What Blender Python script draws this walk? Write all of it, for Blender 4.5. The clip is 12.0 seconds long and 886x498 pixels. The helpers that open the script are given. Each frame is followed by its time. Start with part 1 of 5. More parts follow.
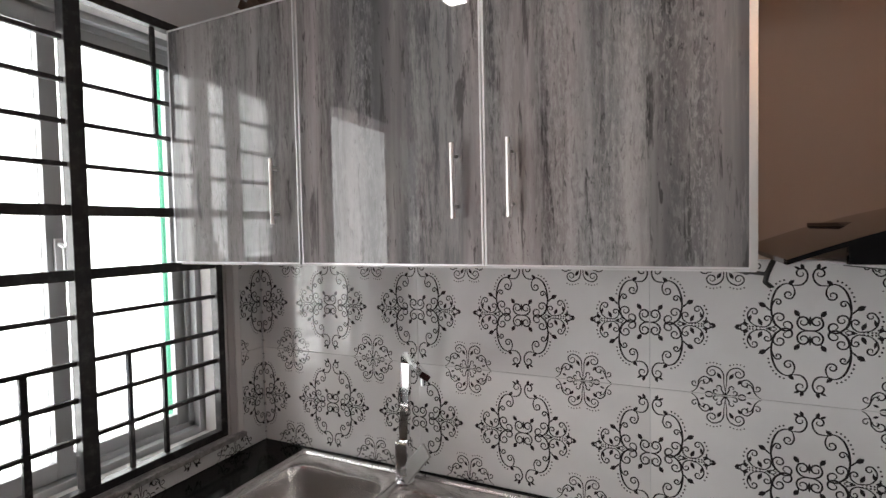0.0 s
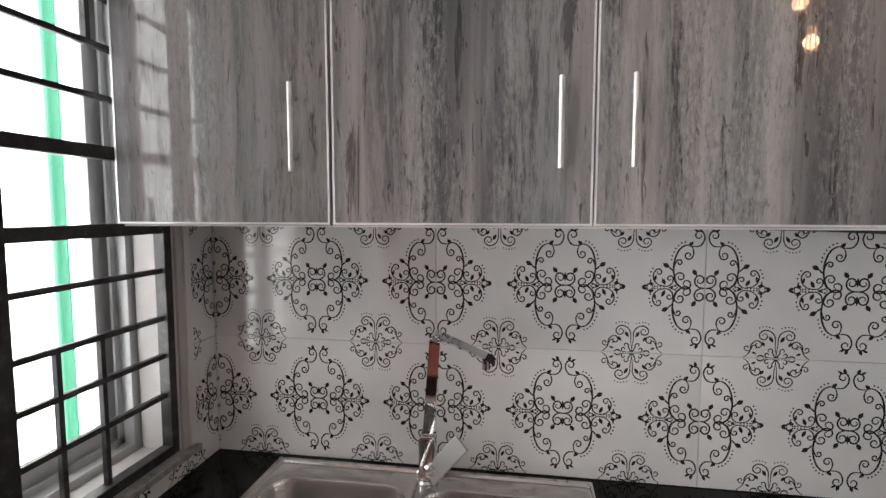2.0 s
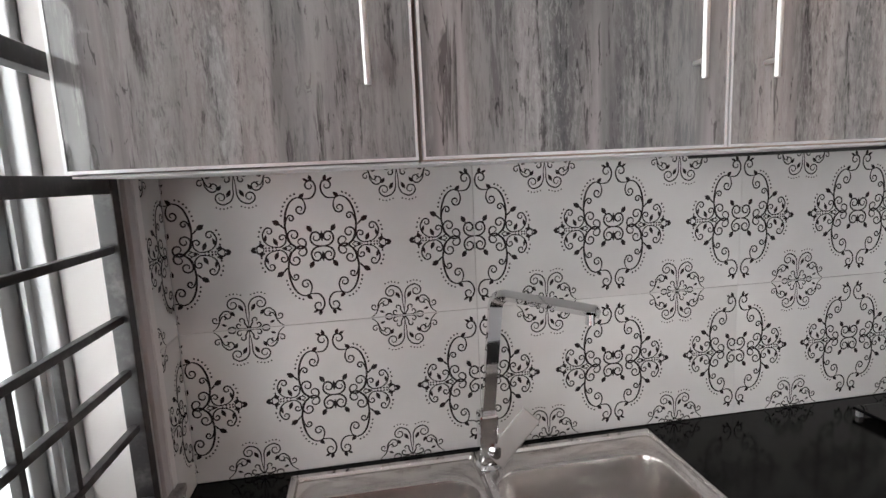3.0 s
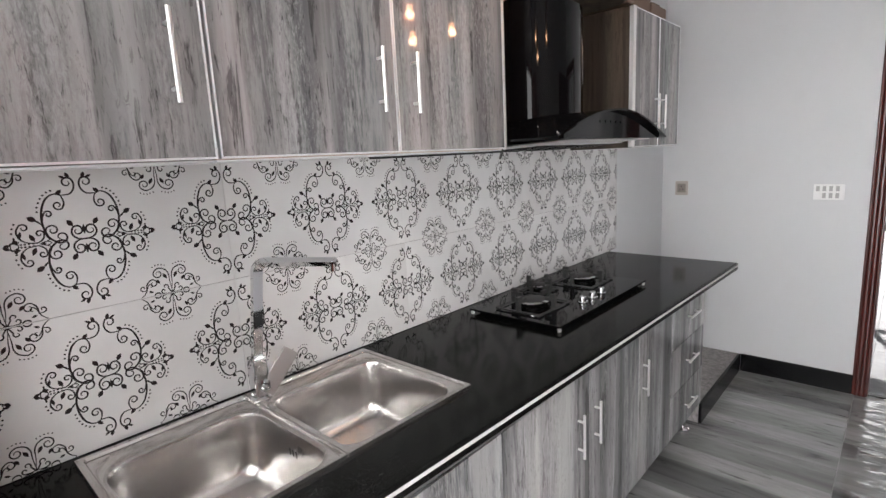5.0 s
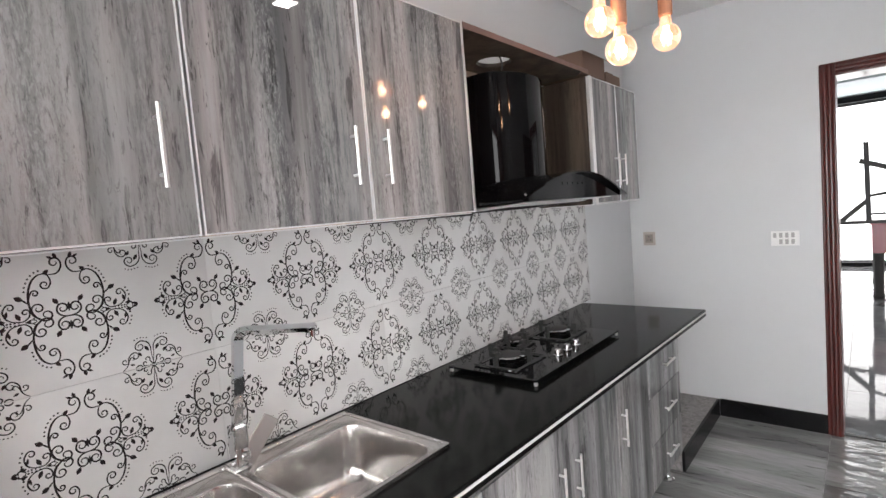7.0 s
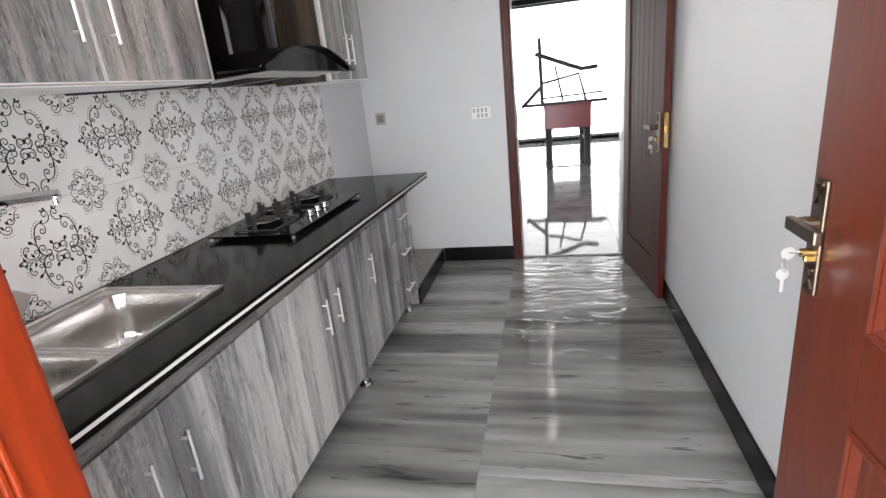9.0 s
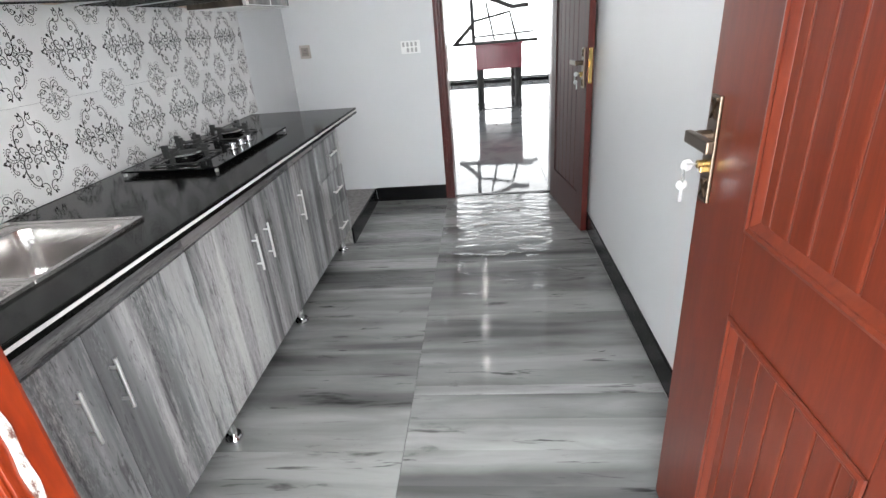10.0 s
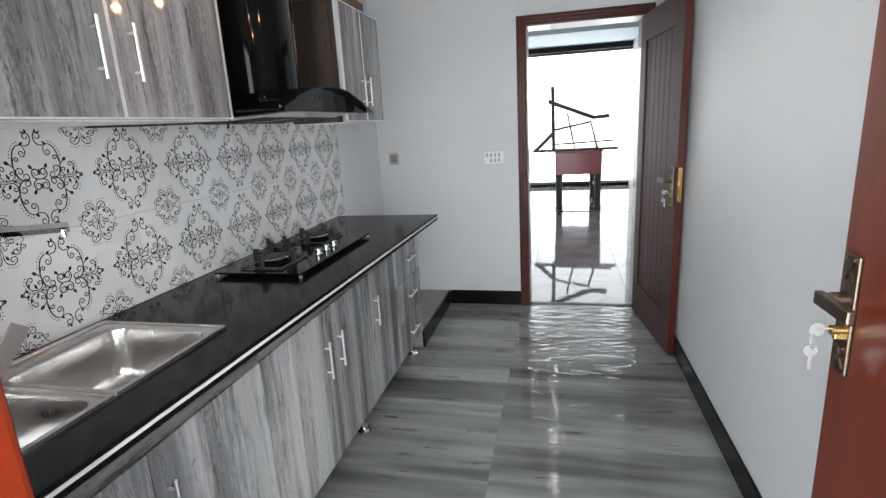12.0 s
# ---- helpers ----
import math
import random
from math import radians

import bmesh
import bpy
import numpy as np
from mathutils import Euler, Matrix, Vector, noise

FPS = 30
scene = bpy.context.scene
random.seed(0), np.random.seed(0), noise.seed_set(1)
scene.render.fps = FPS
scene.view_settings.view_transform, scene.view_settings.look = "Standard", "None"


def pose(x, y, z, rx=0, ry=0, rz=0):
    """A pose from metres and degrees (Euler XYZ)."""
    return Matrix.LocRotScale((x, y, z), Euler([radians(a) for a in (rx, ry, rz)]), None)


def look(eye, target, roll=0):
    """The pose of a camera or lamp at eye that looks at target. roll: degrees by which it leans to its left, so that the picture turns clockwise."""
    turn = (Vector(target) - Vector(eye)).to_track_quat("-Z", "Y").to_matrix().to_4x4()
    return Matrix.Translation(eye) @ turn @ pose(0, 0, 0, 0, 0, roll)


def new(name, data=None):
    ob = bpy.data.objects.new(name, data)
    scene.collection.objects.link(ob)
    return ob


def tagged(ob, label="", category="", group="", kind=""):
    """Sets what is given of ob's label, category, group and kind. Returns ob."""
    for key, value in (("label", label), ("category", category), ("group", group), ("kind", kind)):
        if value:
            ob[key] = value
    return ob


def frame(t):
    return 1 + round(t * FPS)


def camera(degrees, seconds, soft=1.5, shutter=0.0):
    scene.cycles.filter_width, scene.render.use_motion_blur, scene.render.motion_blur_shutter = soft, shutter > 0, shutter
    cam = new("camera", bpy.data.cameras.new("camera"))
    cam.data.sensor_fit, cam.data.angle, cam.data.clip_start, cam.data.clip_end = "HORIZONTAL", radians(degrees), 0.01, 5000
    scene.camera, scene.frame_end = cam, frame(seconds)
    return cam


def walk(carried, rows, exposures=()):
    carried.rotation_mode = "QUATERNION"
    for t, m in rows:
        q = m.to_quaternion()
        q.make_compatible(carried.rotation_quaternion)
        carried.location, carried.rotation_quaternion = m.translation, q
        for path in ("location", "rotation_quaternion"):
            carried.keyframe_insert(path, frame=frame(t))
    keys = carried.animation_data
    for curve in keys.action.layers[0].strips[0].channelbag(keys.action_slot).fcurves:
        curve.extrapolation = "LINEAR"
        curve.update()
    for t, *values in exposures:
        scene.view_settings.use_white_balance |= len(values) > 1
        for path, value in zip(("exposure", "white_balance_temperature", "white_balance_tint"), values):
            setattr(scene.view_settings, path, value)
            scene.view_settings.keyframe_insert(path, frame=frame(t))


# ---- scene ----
cam = camera(82.4, 12.0)
PATH = [
    (0, (1.269, -1.253, 1.602), (0.41, 0.551, 1.529), -1.2),
    (0.5, (1.233, -1.229, 1.591), (0.365, 0.571, 1.513), -0.1),
    (1, (1.157, -1.183, 1.556), (0.417, 0.672, 1.454), 0.5),
    (1.5, (1.013, -1.194, 1.553), (0.488, 0.732, 1.424), 0.6),
    (2, (0.799, -1.199, 1.559), (0.485, 0.77, 1.399), -0.0),
    (2.5, (0.576, -1.134, 1.53), (0.475, 0.854, 1.338), -1.9),
    (3, (0.368, -1.01, 1.508), (0.676, 0.945, 1.218), -2.7),
    (3.5, (0.262, -1.023, 1.503), (1.051, 0.777, 1.134), -1.7),
    (3.7, (0.203, -1.063, 1.509), (1.174, 0.643, 1.125), -1.4),
    (5.3, (0.013, -1.294, 1.510), (1.484, 0.02, 1.178), -3.0),
    (5.5, (0.010, -1.306, 1.526), (1.489, 0.009, 1.230), -3.0),
    (6, (0.001, -1.328, 1.545), (1.487, -0.003, 1.350), -3.6),
    (6.5, (-0.005, -1.333, 1.548), (1.481, 0.001, 1.412), -4.1),
    (6.7, (-0.005, -1.333, 1.546), (1.486, -0.001, 1.418), -4.3),
    (8.3, (-0.195, -1.362, 1.468), (1.619, -0.649, 1.021), -5.9),
    (8.5, (-0.228, -1.396, 1.456), (1.609, -0.772, 0.967), -6.1),
    (9, (-0.296, -1.457, 1.439), (1.558, -1.029, 0.823), -5.9),
    (9.5, (-0.325, -1.473, 1.413), (1.513, -1.194, 0.676), -5.5),
    (10, (-0.35, -1.476, 1.387), (1.46, -1.291, 0.557), -4.7),
    (10.5, (-0.359, -1.474, 1.381), (1.455, -1.352, 0.546), -3.9),
    (11, (-0.354, -1.472, 1.415), (1.499, -1.382, 0.667), -3.7),
    (11.5, (-0.344, -1.466, 1.45), (1.553, -1.294, 0.841), -4.3),
    (12, (-0.257, -1.436, 1.467), (1.633, -0.988, 0.993), -3.2),
]
walk(cam, [(t, look(eye, target, roll)) for t, eye, target, roll in PATH],
     exposures=((0.0, -0.92, 6950, 15), (1.5, -0.9, 6950, 15), (2.5, -0.78, 6950, 15), (3.0, -0.6, 6900, 15), (3.5, -0.58, 6900, 15),
                (4.6, -0.3, 6800, 14), (5.5, -0.15, 6800, 14), (6.5, -0.15, 6800, 14), (8.5, -0.12, 6800, 14), (9.0, -0.15, 6750, 13), (9.5, -0.05, 6700, 12),
                (10.5, 0.0, 6450, 9), (11.3, -0.15, 6450, 9), (12.0, -0.35, 6450, 9)))

# ---- world and light ----
world = bpy.data.worlds.new("sky")
scene.world = world
world.use_nodes = True
wn = world.node_tree.nodes
sky = wn.new("ShaderNodeTexSky")
sky.sky_type = "NISHITA"
sky.sun_disc = False
sky.sun_elevation = radians(50)
sky.sun_rotation = radians(250)
sky.air_density, sky.dust_density = 1.5, 4.0
world.node_tree.links.new(sky.outputs[0], wn["Background"].inputs[0])
wn["Background"].inputs[1].default_value = 0.15


def lamp(name, kind, power, place, size=0.1, color=(1, 1, 1)):
    data = bpy.data.lights.new(name, kind)
    data.energy, data.color = power, color
    ob = new(name, data)
    ob.matrix_world = place
    if kind == "AREA":
        data.shape, data.size, data.size_y = "RECTANGLE", size[0], size[1]
    elif kind == "POINT":
        data.shadow_soft_size = size
    return ob


sun = lamp("sun", "SUN", 0.8, look((0, 0, 10), (4.2, -1.5, 5)), color=(1, 0.96, 0.9))
sun.data.angle = radians(15)
# fill lamp added to brighten the hall, set in an unseen side opening
lamp("hall_fill", "AREA", 230, look((7.5, -6.6, 1.5), (7.5, -1, 1.3)), (4.0, 2.2), (0.95, 0.98, 1.0))

# ---- materials ----
def material(name, color=(0.8, 0.8, 0.8), rough=0.5, metal=0.0, coat=0.0, spec=0.5):
    m = bpy.data.materials.new(name)
    m.use_nodes = True
    b = m.node_tree.nodes["Principled BSDF"]
    b.inputs["Base Color"].default_value = (*color, 1)
    b.inputs["Roughness"].default_value = rough
    b.inputs["Metallic"].default_value = metal
    b.inputs["Coat Weight"].default_value = coat
    b.inputs["Coat Roughness"].default_value = 0.015
    b.inputs["Specular IOR Level"].default_value = spec
    return m, m.node_tree.nodes, m.node_tree.links, b


def coords(nodes, links, scale, shift=True, rotation=(0, 0, 0)):
    tc = nodes.new("ShaderNodeTexCoord")
    mp = nodes.new("ShaderNodeMapping")
    mp.inputs["Scale"].default_value = scale
    mp.inputs["Rotation"].default_value = rotation
    source = tc.outputs["Object"]
    if shift:
        info = nodes.new("ShaderNodeObjectInfo")
        mul = nodes.new("ShaderNodeVectorMath")
        mul.operation = "SCALE"
        mul.inputs[0].default_value = (7.1, 3.7, 5.3)
        links.new(info.outputs["Random"], mul.inputs["Scale"])
        add = nodes.new("ShaderNodeVectorMath")
        links.new(source, add.inputs[0])
        links.new(mul.outputs[0], add.inputs[1])
        source = add.outputs[0]
    links.new(source, mp.inputs["Vector"])
    return mp.outputs[0]


def noise_tex(nodes, links, vec, scale, detail=4, rough=0.55, distort=0.0):
    n = nodes.new("ShaderNodeTexNoise")
    n.inputs["Scale"].default_value = scale
    n.inputs["Detail"].default_value = detail
    n.inputs["Roughness"].default_value = rough
    n.inputs["Distortion"].default_value = distort
    links.new(vec, n.inputs["Vector"])
    return n.outputs["Fac"]


def ramp(nodes, links, fac, stops):
    r = nodes.new("ShaderNodeValToRGB")
    while len(r.color_ramp.elements) < len(stops):
        r.color_ramp.elements.new(0.5)
    for e, (p, c) in zip(r.color_ramp.elements, stops):
        e.position = p
        e.color = (*c, 1) if len(c) == 3 else c
    links.new(fac, r.inputs[0])
    return r.outputs["Color"]


def mix(nodes, links, a, b, fac, mode="MIX"):
    m = nodes.new("ShaderNodeMix")
    m.data_type, m.blend_type = "RGBA", mode
    for socket, v in ((m.inputs[0], fac), (m.inputs[6], a), (m.inputs[7], b)):
        if isinstance(v, (int, float)):
            socket.default_value = v
        elif isinstance(v, tuple):
            socket.default_value = (*v, 1)
        else:
            links.new(v, socket)
    return m.outputs[2]


def bump(nodes, links, height, bsdf, strength=0.2, distance=0.002):
    b = nodes.new("ShaderNodeBump")
    b.inputs["Strength"].default_value = strength
    b.inputs["Distance"].default_value = distance
    links.new(height, b.inputs["Height"])
    links.new(b.outputs[0], bsdf.inputs["Normal"])
    return b


def grey(v):
    return (v, v, v)


def plaster(name, color, rough=0.6, dirt=0.06):
    m, n, l, b = material(name, color, rough)
    v = coords(n, l, (1, 1, 1), False)
    big = noise_tex(n, l, v, 1.3, 4)
    lo = tuple(c * (1 - dirt) for c in color)
    l.new(ramp(n, l, big, [(0.3, lo), (0.7, color)]), b.inputs["Base Color"])
    bump(n, l, noise_tex(n, l, v, 90, 5), b, 0.12, 0.002)
    return m


def veneer(name, tone=1.0, warm=0.0, coat=0.85, along="z", wear=1.0, brownish=1.0):
    """Distressed grey oak print under a high gloss film, grain along one axis."""
    m, n, l, b = material(name, (0.2, 0.2, 0.2), 0.5, coat=coat, spec=0.2)
    k = {"z": (1, 1, 0.045), "x": (0.045, 1, 1)}[along]
    v = coords(n, l, k)
    bands = noise_tex(n, l, v, 14 if wear > 0.9 else 10, 3, 0.55, 0.3)
    streak = noise_tex(n, l, v, 42, 5, 0.65, 0.4)
    c1 = ramp(n, l, bands, [(0.30, (0.075, 0.077, 0.082)), (0.44, (0.15, 0.153, 0.158)),
                            (0.52, (0.24, 0.243, 0.25)), (0.60, (0.33, 0.333, 0.34)), (0.70, (0.46, 0.462, 0.465))])
    c2 = ramp(n, l, streak, [(0.3, grey(0.66)), (0.5, grey(0.87)), (0.7, grey(1.12))])
    col = mix(n, l, c1, c2, 0.85, "MULTIPLY")
    brown = noise_tex(n, l, v, 7, 2, 0.5)
    tint = ramp(n, l, brown, [(0.40, (0.99, 1.0, 0.99)), (0.60, (1.10, 0.98, 0.95))])
    col = mix(n, l, col, tint, brownish, "MULTIPLY")
    k2 = {"z": (1, 1, 0.10), "x": (0.10, 1, 1)}[along]
    w = coords(n, l, k2)
    crack = noise_tex(n, l, w, 30, 5, 0.7, 0.5)
    cm = ramp(n, l, crack, [(0.375, (0.22, 0.21, 0.21)), (0.425, (1, 1, 1))])
    col = mix(n, l, col, cm, 0.85 * wear, "MULTIPLY")
    worn = noise_tex(n, l, w, 60, 6, 0.8)
    patch = noise_tex(n, l, v, 5, 2, 0.5)
    both = n.new("ShaderNodeMath")
    both.operation = "MULTIPLY"
    l.new(worn, both.inputs[0])
    l.new(patch, both.inputs[1])
    fine = noise_tex(n, l, coords(n, l, {"z": (1, 1, 0.16), "x": (0.16, 1, 1)}[along]), 120, 4, 0.65, 0.9)
    fm = ramp(n, l, fine, [(0.365, (0.15, 0.145, 0.145)), (0.405, (1, 1, 1))])
    zone = noise_tex(n, l, coords(n, l, {"z": (1, 1, 0.3), "x": (0.3, 1, 1)}[along]), 9, 2, 0.5)
    zm = ramp(n, l, zone, [(0.38, (0, 0, 0)), (0.50, (1, 1, 1))])
    col = mix(n, l, col, mix(n, l, col, fm, 0.8 * wear, "MULTIPLY"), zm)
    wm = ramp(n, l, both.outputs[0], [(0.27, (0, 0, 0)), (0.33, (1, 1, 1))])
    col = mix(n, l, col, (0.42, 0.41, 0.40), mix(n, l, (0, 0, 0), wm, 0.45))
    # pale flecks where the print imitates rubbed paint
    k3 = {"z": (1, 1, 0.28), "x": (0.28, 1, 1)}[along]
    fleck = noise_tex(n, l, coords(n, l, k3), 170, 4, 0.75, 0.6)
    band = noise_tex(n, l, coords(n, l, {"z": (1, 1, 0.08), "x": (0.08, 1, 1)}[along]), 11, 2, 0.5)
    fl = mix(n, l, (0, 0, 0), ramp(n, l, fleck, [(0.50, (0, 0, 0)), (0.60, (1, 1, 1))]), ramp(n, l, band, [(0.44, (0, 0, 0)), (0.60, (1, 1, 1))]))
    col = mix(n, l, col, (0.52, 0.52, 0.51), mix(n, l, (0, 0, 0), fl, 0.36 * wear))
    dk = mix(n, l, (0, 0, 0), ramp(n, l, fleck, [(0.37, (1, 1, 1)), (0.43, (0, 0, 0))]), ramp(n, l, band, [(0.40, (0, 0, 0)), (0.56, (1, 1, 1))]))
    col = mix(n, l, col, (0.06, 0.06, 0.06), mix(n, l, (0, 0, 0), dk, 0.42 * wear))
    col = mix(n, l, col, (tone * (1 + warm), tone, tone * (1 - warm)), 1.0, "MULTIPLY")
    l.new(col, b.inputs["Base Color"])
    bump(n, l, streak, b, 0.05, 0.0006)
    return m


WALL = plaster("wall_paint", (0.66, 0.67, 0.685), 0.45)
CEIL = plaster("ceiling_paint", (0.82, 0.82, 0.82), 0.7, 0.03)
OUTSIDE = plaster("outside_render", (0.75, 0.75, 0.74), 0.8)
JAMB = plaster("jamb_plaster", (0.78, 0.75, 0.74), 0.6, 0.25)
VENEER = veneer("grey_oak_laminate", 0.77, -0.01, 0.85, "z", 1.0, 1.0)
# Same laminate, fewer flecks; the lighter tone paints in daylight from the back door.
VENEER_LIT = veneer("grey_oak_laminate_lit", 1.05, 0.0, 0.7, "z", 0.75, 0.35)
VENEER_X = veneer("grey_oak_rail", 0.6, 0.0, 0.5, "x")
BOARD = veneer("brown_side_board", 0.19, 0.20, 0.2, "z", 0.4)
TAN = plaster("raw_board", (0.56, 0.41, 0.32), 0.5, 0.15)
CARD = plaster("cardboard", (0.17, 0.11, 0.085), 0.85, 0.2)
STEEL = material("brushed_steel", (0.74, 0.73, 0.72), 0.36, 0.9)[0]
CHROME = material("chrome", (0.72, 0.72, 0.73), 0.05, 1.0)[0]
ALU = material("trim_aluminium", (0.80, 0.80, 0.81), 0.35, 0.6)[0]
BLACKGLASS = material("black_glass", (0.003, 0.003, 0.0035), 0.04, 0, 0.0, 0.14)[0]
BLACKSTEEL = material("black_enamel", (0.004, 0.004, 0.004), 0.22, 0, 0.0, 0.14)[0]
IRON = material("cast_iron", (0.02, 0.02, 0.02), 0.55)[0]
WHITEPL = material("white_plastic", (0.86, 0.86, 0.86), 0.3)[0]
BEIGEPL = material("beige_plastic", (0.45, 0.40, 0.36), 0.35)[0]
GREEN = material("green_pipe_plastic", (0.05, 0.34, 0.20), 0.4)[0]
BRASS = material("brass", (0.62, 0.43, 0.16), 0.25, 1.0)[0]
BRONZE = material("antique_bronze", (0.16, 0.12, 0.09), 0.3, 1.0)[0]
NICKEL = material("key_nickel", (0.5, 0.5, 0.5), 0.4, 1.0)[0]
RUBBER = material("black_rubber", (0.02, 0.02, 0.02), 0.6)[0]
DARKMETAL = material("dark_metal_lengths", (0.055, 0.052, 0.05), 0.45)[0]
GROUT = plaster("grout", (0.45, 0.44, 0.43), 0.8)


def make_sink_steel():
    m, n, l, b = material("sink_steel", (0.60, 0.575, 0.56), 0.27, 1.0)
    v = coords(n, l, (1, 1, 1))
    l.new(ramp(n, l, noise_tex(n, l, v, 5, 2), [(0.3, grey(0.20)), (0.7, grey(0.27))]), b.inputs["Roughness"])
    return m


def make_glaze():
    m, n, l, b = material("tile_glaze", (0.60, 0.585, 0.58), 0.10, spec=0.6)
    v = coords(n, l, (1, 1, 1))
    c = ramp(n, l, noise_tex(n, l, v, 3.5, 5), [(0.35, (0.66, 0.65, 0.645)), (0.65, (0.76, 0.755, 0.75))])
    l.new(c, b.inputs["Base Color"])
    bump(n, l, noise_tex(n, l, v, 7, 2), b, 0.06, 0.004)
    return m


def make_granite():
    m, n, l, b = material("black_granite", (0.010, 0.010, 0.010), 0.10, spec=0.09)
    v = coords(n, l, (1, 1, 1), False)
    c = ramp(n, l, noise_tex(n, l, v, 160, 6, 0.8), [(0.45, (0.004, 0.004, 0.004)), (0.66, (0.010, 0.011, 0.010)), (0.80, (0.030, 0.030, 0.030))])
    l.new(c, b.inputs["Base Color"])
    l.new(ramp(n, l, noise_tex(n, l, v, 6, 4), [(0.3, grey(0.08)), (0.75, grey(0.16))]), b.inputs["Roughness"])
    return m


def make_ledge():
    m, n, l, b = material("grey_stone_ledge", (0.25, 0.24, 0.23), 0.4)
    v = coords(n, l, (1, 1, 1), False)
    c = ramp(n, l, noise_tex(n, l, v, 40, 6, 0.8), [(0.35, (0.12, 0.11, 0.11)), (0.6, (0.33, 0.31, 0.30))])
    l.new(c, b.inputs["Base Color"])
    return m


def make_black_paint():
    m, n, l, b = material("black_grille_paint", (0.012, 0.011, 0.012), 0.35)
    v = coords(n, l, (1, 1, 1), False)
    c = ramp(n, l, noise_tex(n, l, v, 35, 5, 0.7), [(0.5, (0.010, 0.009, 0.010)), (0.75, (0.07, 0.065, 0.065))])
    l.new(c, b.inputs["Base Color"])
    return m


def make_red_wood(name, base, dark, rough=0.3, along=(6, 6, 0.5), coat=0.3):
    m, n, l, b = material(name, base, rough, coat=coat)
    v = coords(n, l, along)
    c = ramp(n, l, noise_tex(n, l, v, 6, 6, 0.65, 0.6), [(0.25, dark), (0.7, base)])
    v2 = coords(n, l, (1, 1, 0.15))
    f = ramp(n, l, noise_tex(n, l, v2, 120, 4, 0.7), [(0.35, grey(0.75)), (0.6, grey(1.0))])
    l.new(mix(n, l, c, f, 0.6, "MULTIPLY"), b.inputs["Base Color"])
    b.inputs["Coat Roughness"].default_value = 0.12
    bump(n, l, noise_tex(n, l, v2, 90, 4), b, 0.08, 0.0008)
    return m


def make_floor_tile():
    """Polished porcelain with blurred grey planks running across the room."""
    m, n, l, b = material("plank_print_porcelain", (0.3, 0.3, 0.3), 0.12, spec=0.5)
    info = n.new("ShaderNodeObjectInfo")
    v = coords(n, l, (1, 0.10, 1))
    planks = noise_tex(n, l, v, 5.5, 2, 0.5, 0.2)
    v2 = coords(n, l, (1, 0.16, 1))
    smear = noise_tex(n, l, v2, 14, 5, 0.6, 0.5)
    c = ramp(n, l, planks, [(0.34, (0.115, 0.117, 0.116)), (0.44, (0.20, 0.203, 0.201)), (0.58, (0.305, 0.309, 0.306))])
    s = ramp(n, l, smear, [(0.28, grey(0.22)), (0.37, grey(0.80)), (0.6, grey(1.05))])
    col = mix(n, l, c, s, 0.9, "MULTIPLY")
    parts_ = n.new("ShaderNodeSeparateXYZ")
    l.new(coords(n, l, (6.667, 1, 1)), parts_.inputs[0])
    whole = n.new("ShaderNodeMath")
    whole.operation = "FLOOR"
    l.new(parts_.outputs[0], whole.inputs[0])
    white = n.new("ShaderNodeTexWhiteNoise")
    white.noise_dimensions = "1D"
    l.new(whole.outputs[0], white.inputs["W"])
    tone = ramp(n, l, white.outputs["Value"], [(0.0, grey(0.70)), (1.0, grey(1.15))])
    col = mix(n, l, col, tone, 1.0, "MULTIPLY")
    v3 = coords(n, l, (1, 0.45, 1))
    knots = noise_tex(n, l, v3, 9, 6, 0.7, 0.6)
    k = ramp(n, l, knots, [(0.27, grey(0.3)), (0.36, grey(1.0))])
    col = mix(n, l, col, k, 0.8, "MULTIPLY")
    thin = noise_tex(n, l, coords(n, l, (1, 0.09, 1)), 38, 4, 0.6, 0.5)
    fade = noise_tex(n, l, coords(n, l, (1, 0.5, 1)), 6, 2, 0.5)
    lines = mix(n, l, ramp(n, l, thin, [(0.33, grey(0.22)), (0.385, grey(1.0))]), (1, 1, 1), ramp(n, l, fade, [(0.42, grey(0)), (0.58, grey(1))]))
    col = mix(n, l, col, lines, 0.9, "MULTIPLY")
    l.new(col, b.inputs["Base Color"])
    # a film of mop water lies towards the hall doorway
    at = n.new("ShaderNodeNewGeometry").outputs["Position"]
    wide = n.new("ShaderNodeMapping")
    wide.inputs["Scale"].default_value = (1, 0.4, 1)
    l.new(at, wide.inputs["Vector"])
    wet = noise_tex(n, l, wide.outputs[0], 7, 4, 0.55, 0.6)
    sep = n.new("ShaderNodeSeparateXYZ")
    l.new(at, sep.inputs[0])
    near = n.new("ShaderNodeMapRange")
    near.inputs["From Min"].default_value, near.inputs["From Max"].default_value = 1.6, 3.2
    near.inputs["To Min"].default_value, near.inputs["To Max"].default_value = -0.25, 0.16
    l.new(sep.outputs[0], near.inputs["Value"])
    add = n.new("ShaderNodeMath")
    l.new(wet, add.inputs[0])
    l.new(near.outputs[0], add.inputs[1])
    l.new(ramp(n, l, add.outputs[0], [(0.44, grey(0.075)), (0.56, grey(0.025))]), b.inputs["Roughness"])
    film = ramp(n, l, add.outputs[0], [(0.50, grey(0.0)), (0.56, grey(1.0))])
    ripple = noise_tex(n, l, wide.outputs[0], 17, 3, 0.5, 0.3)
    mul = n.new("ShaderNodeMath")
    mul.operation = "MULTIPLY_ADD"
    l.new(film, mul.inputs[0])
    mul.inputs[1].default_value = 0.4
    l.new(ripple, mul.inputs[2])
    force = ramp(n, l, add.outputs[0], [(0.46, grey(0.12)), (0.58, grey(1.0))])
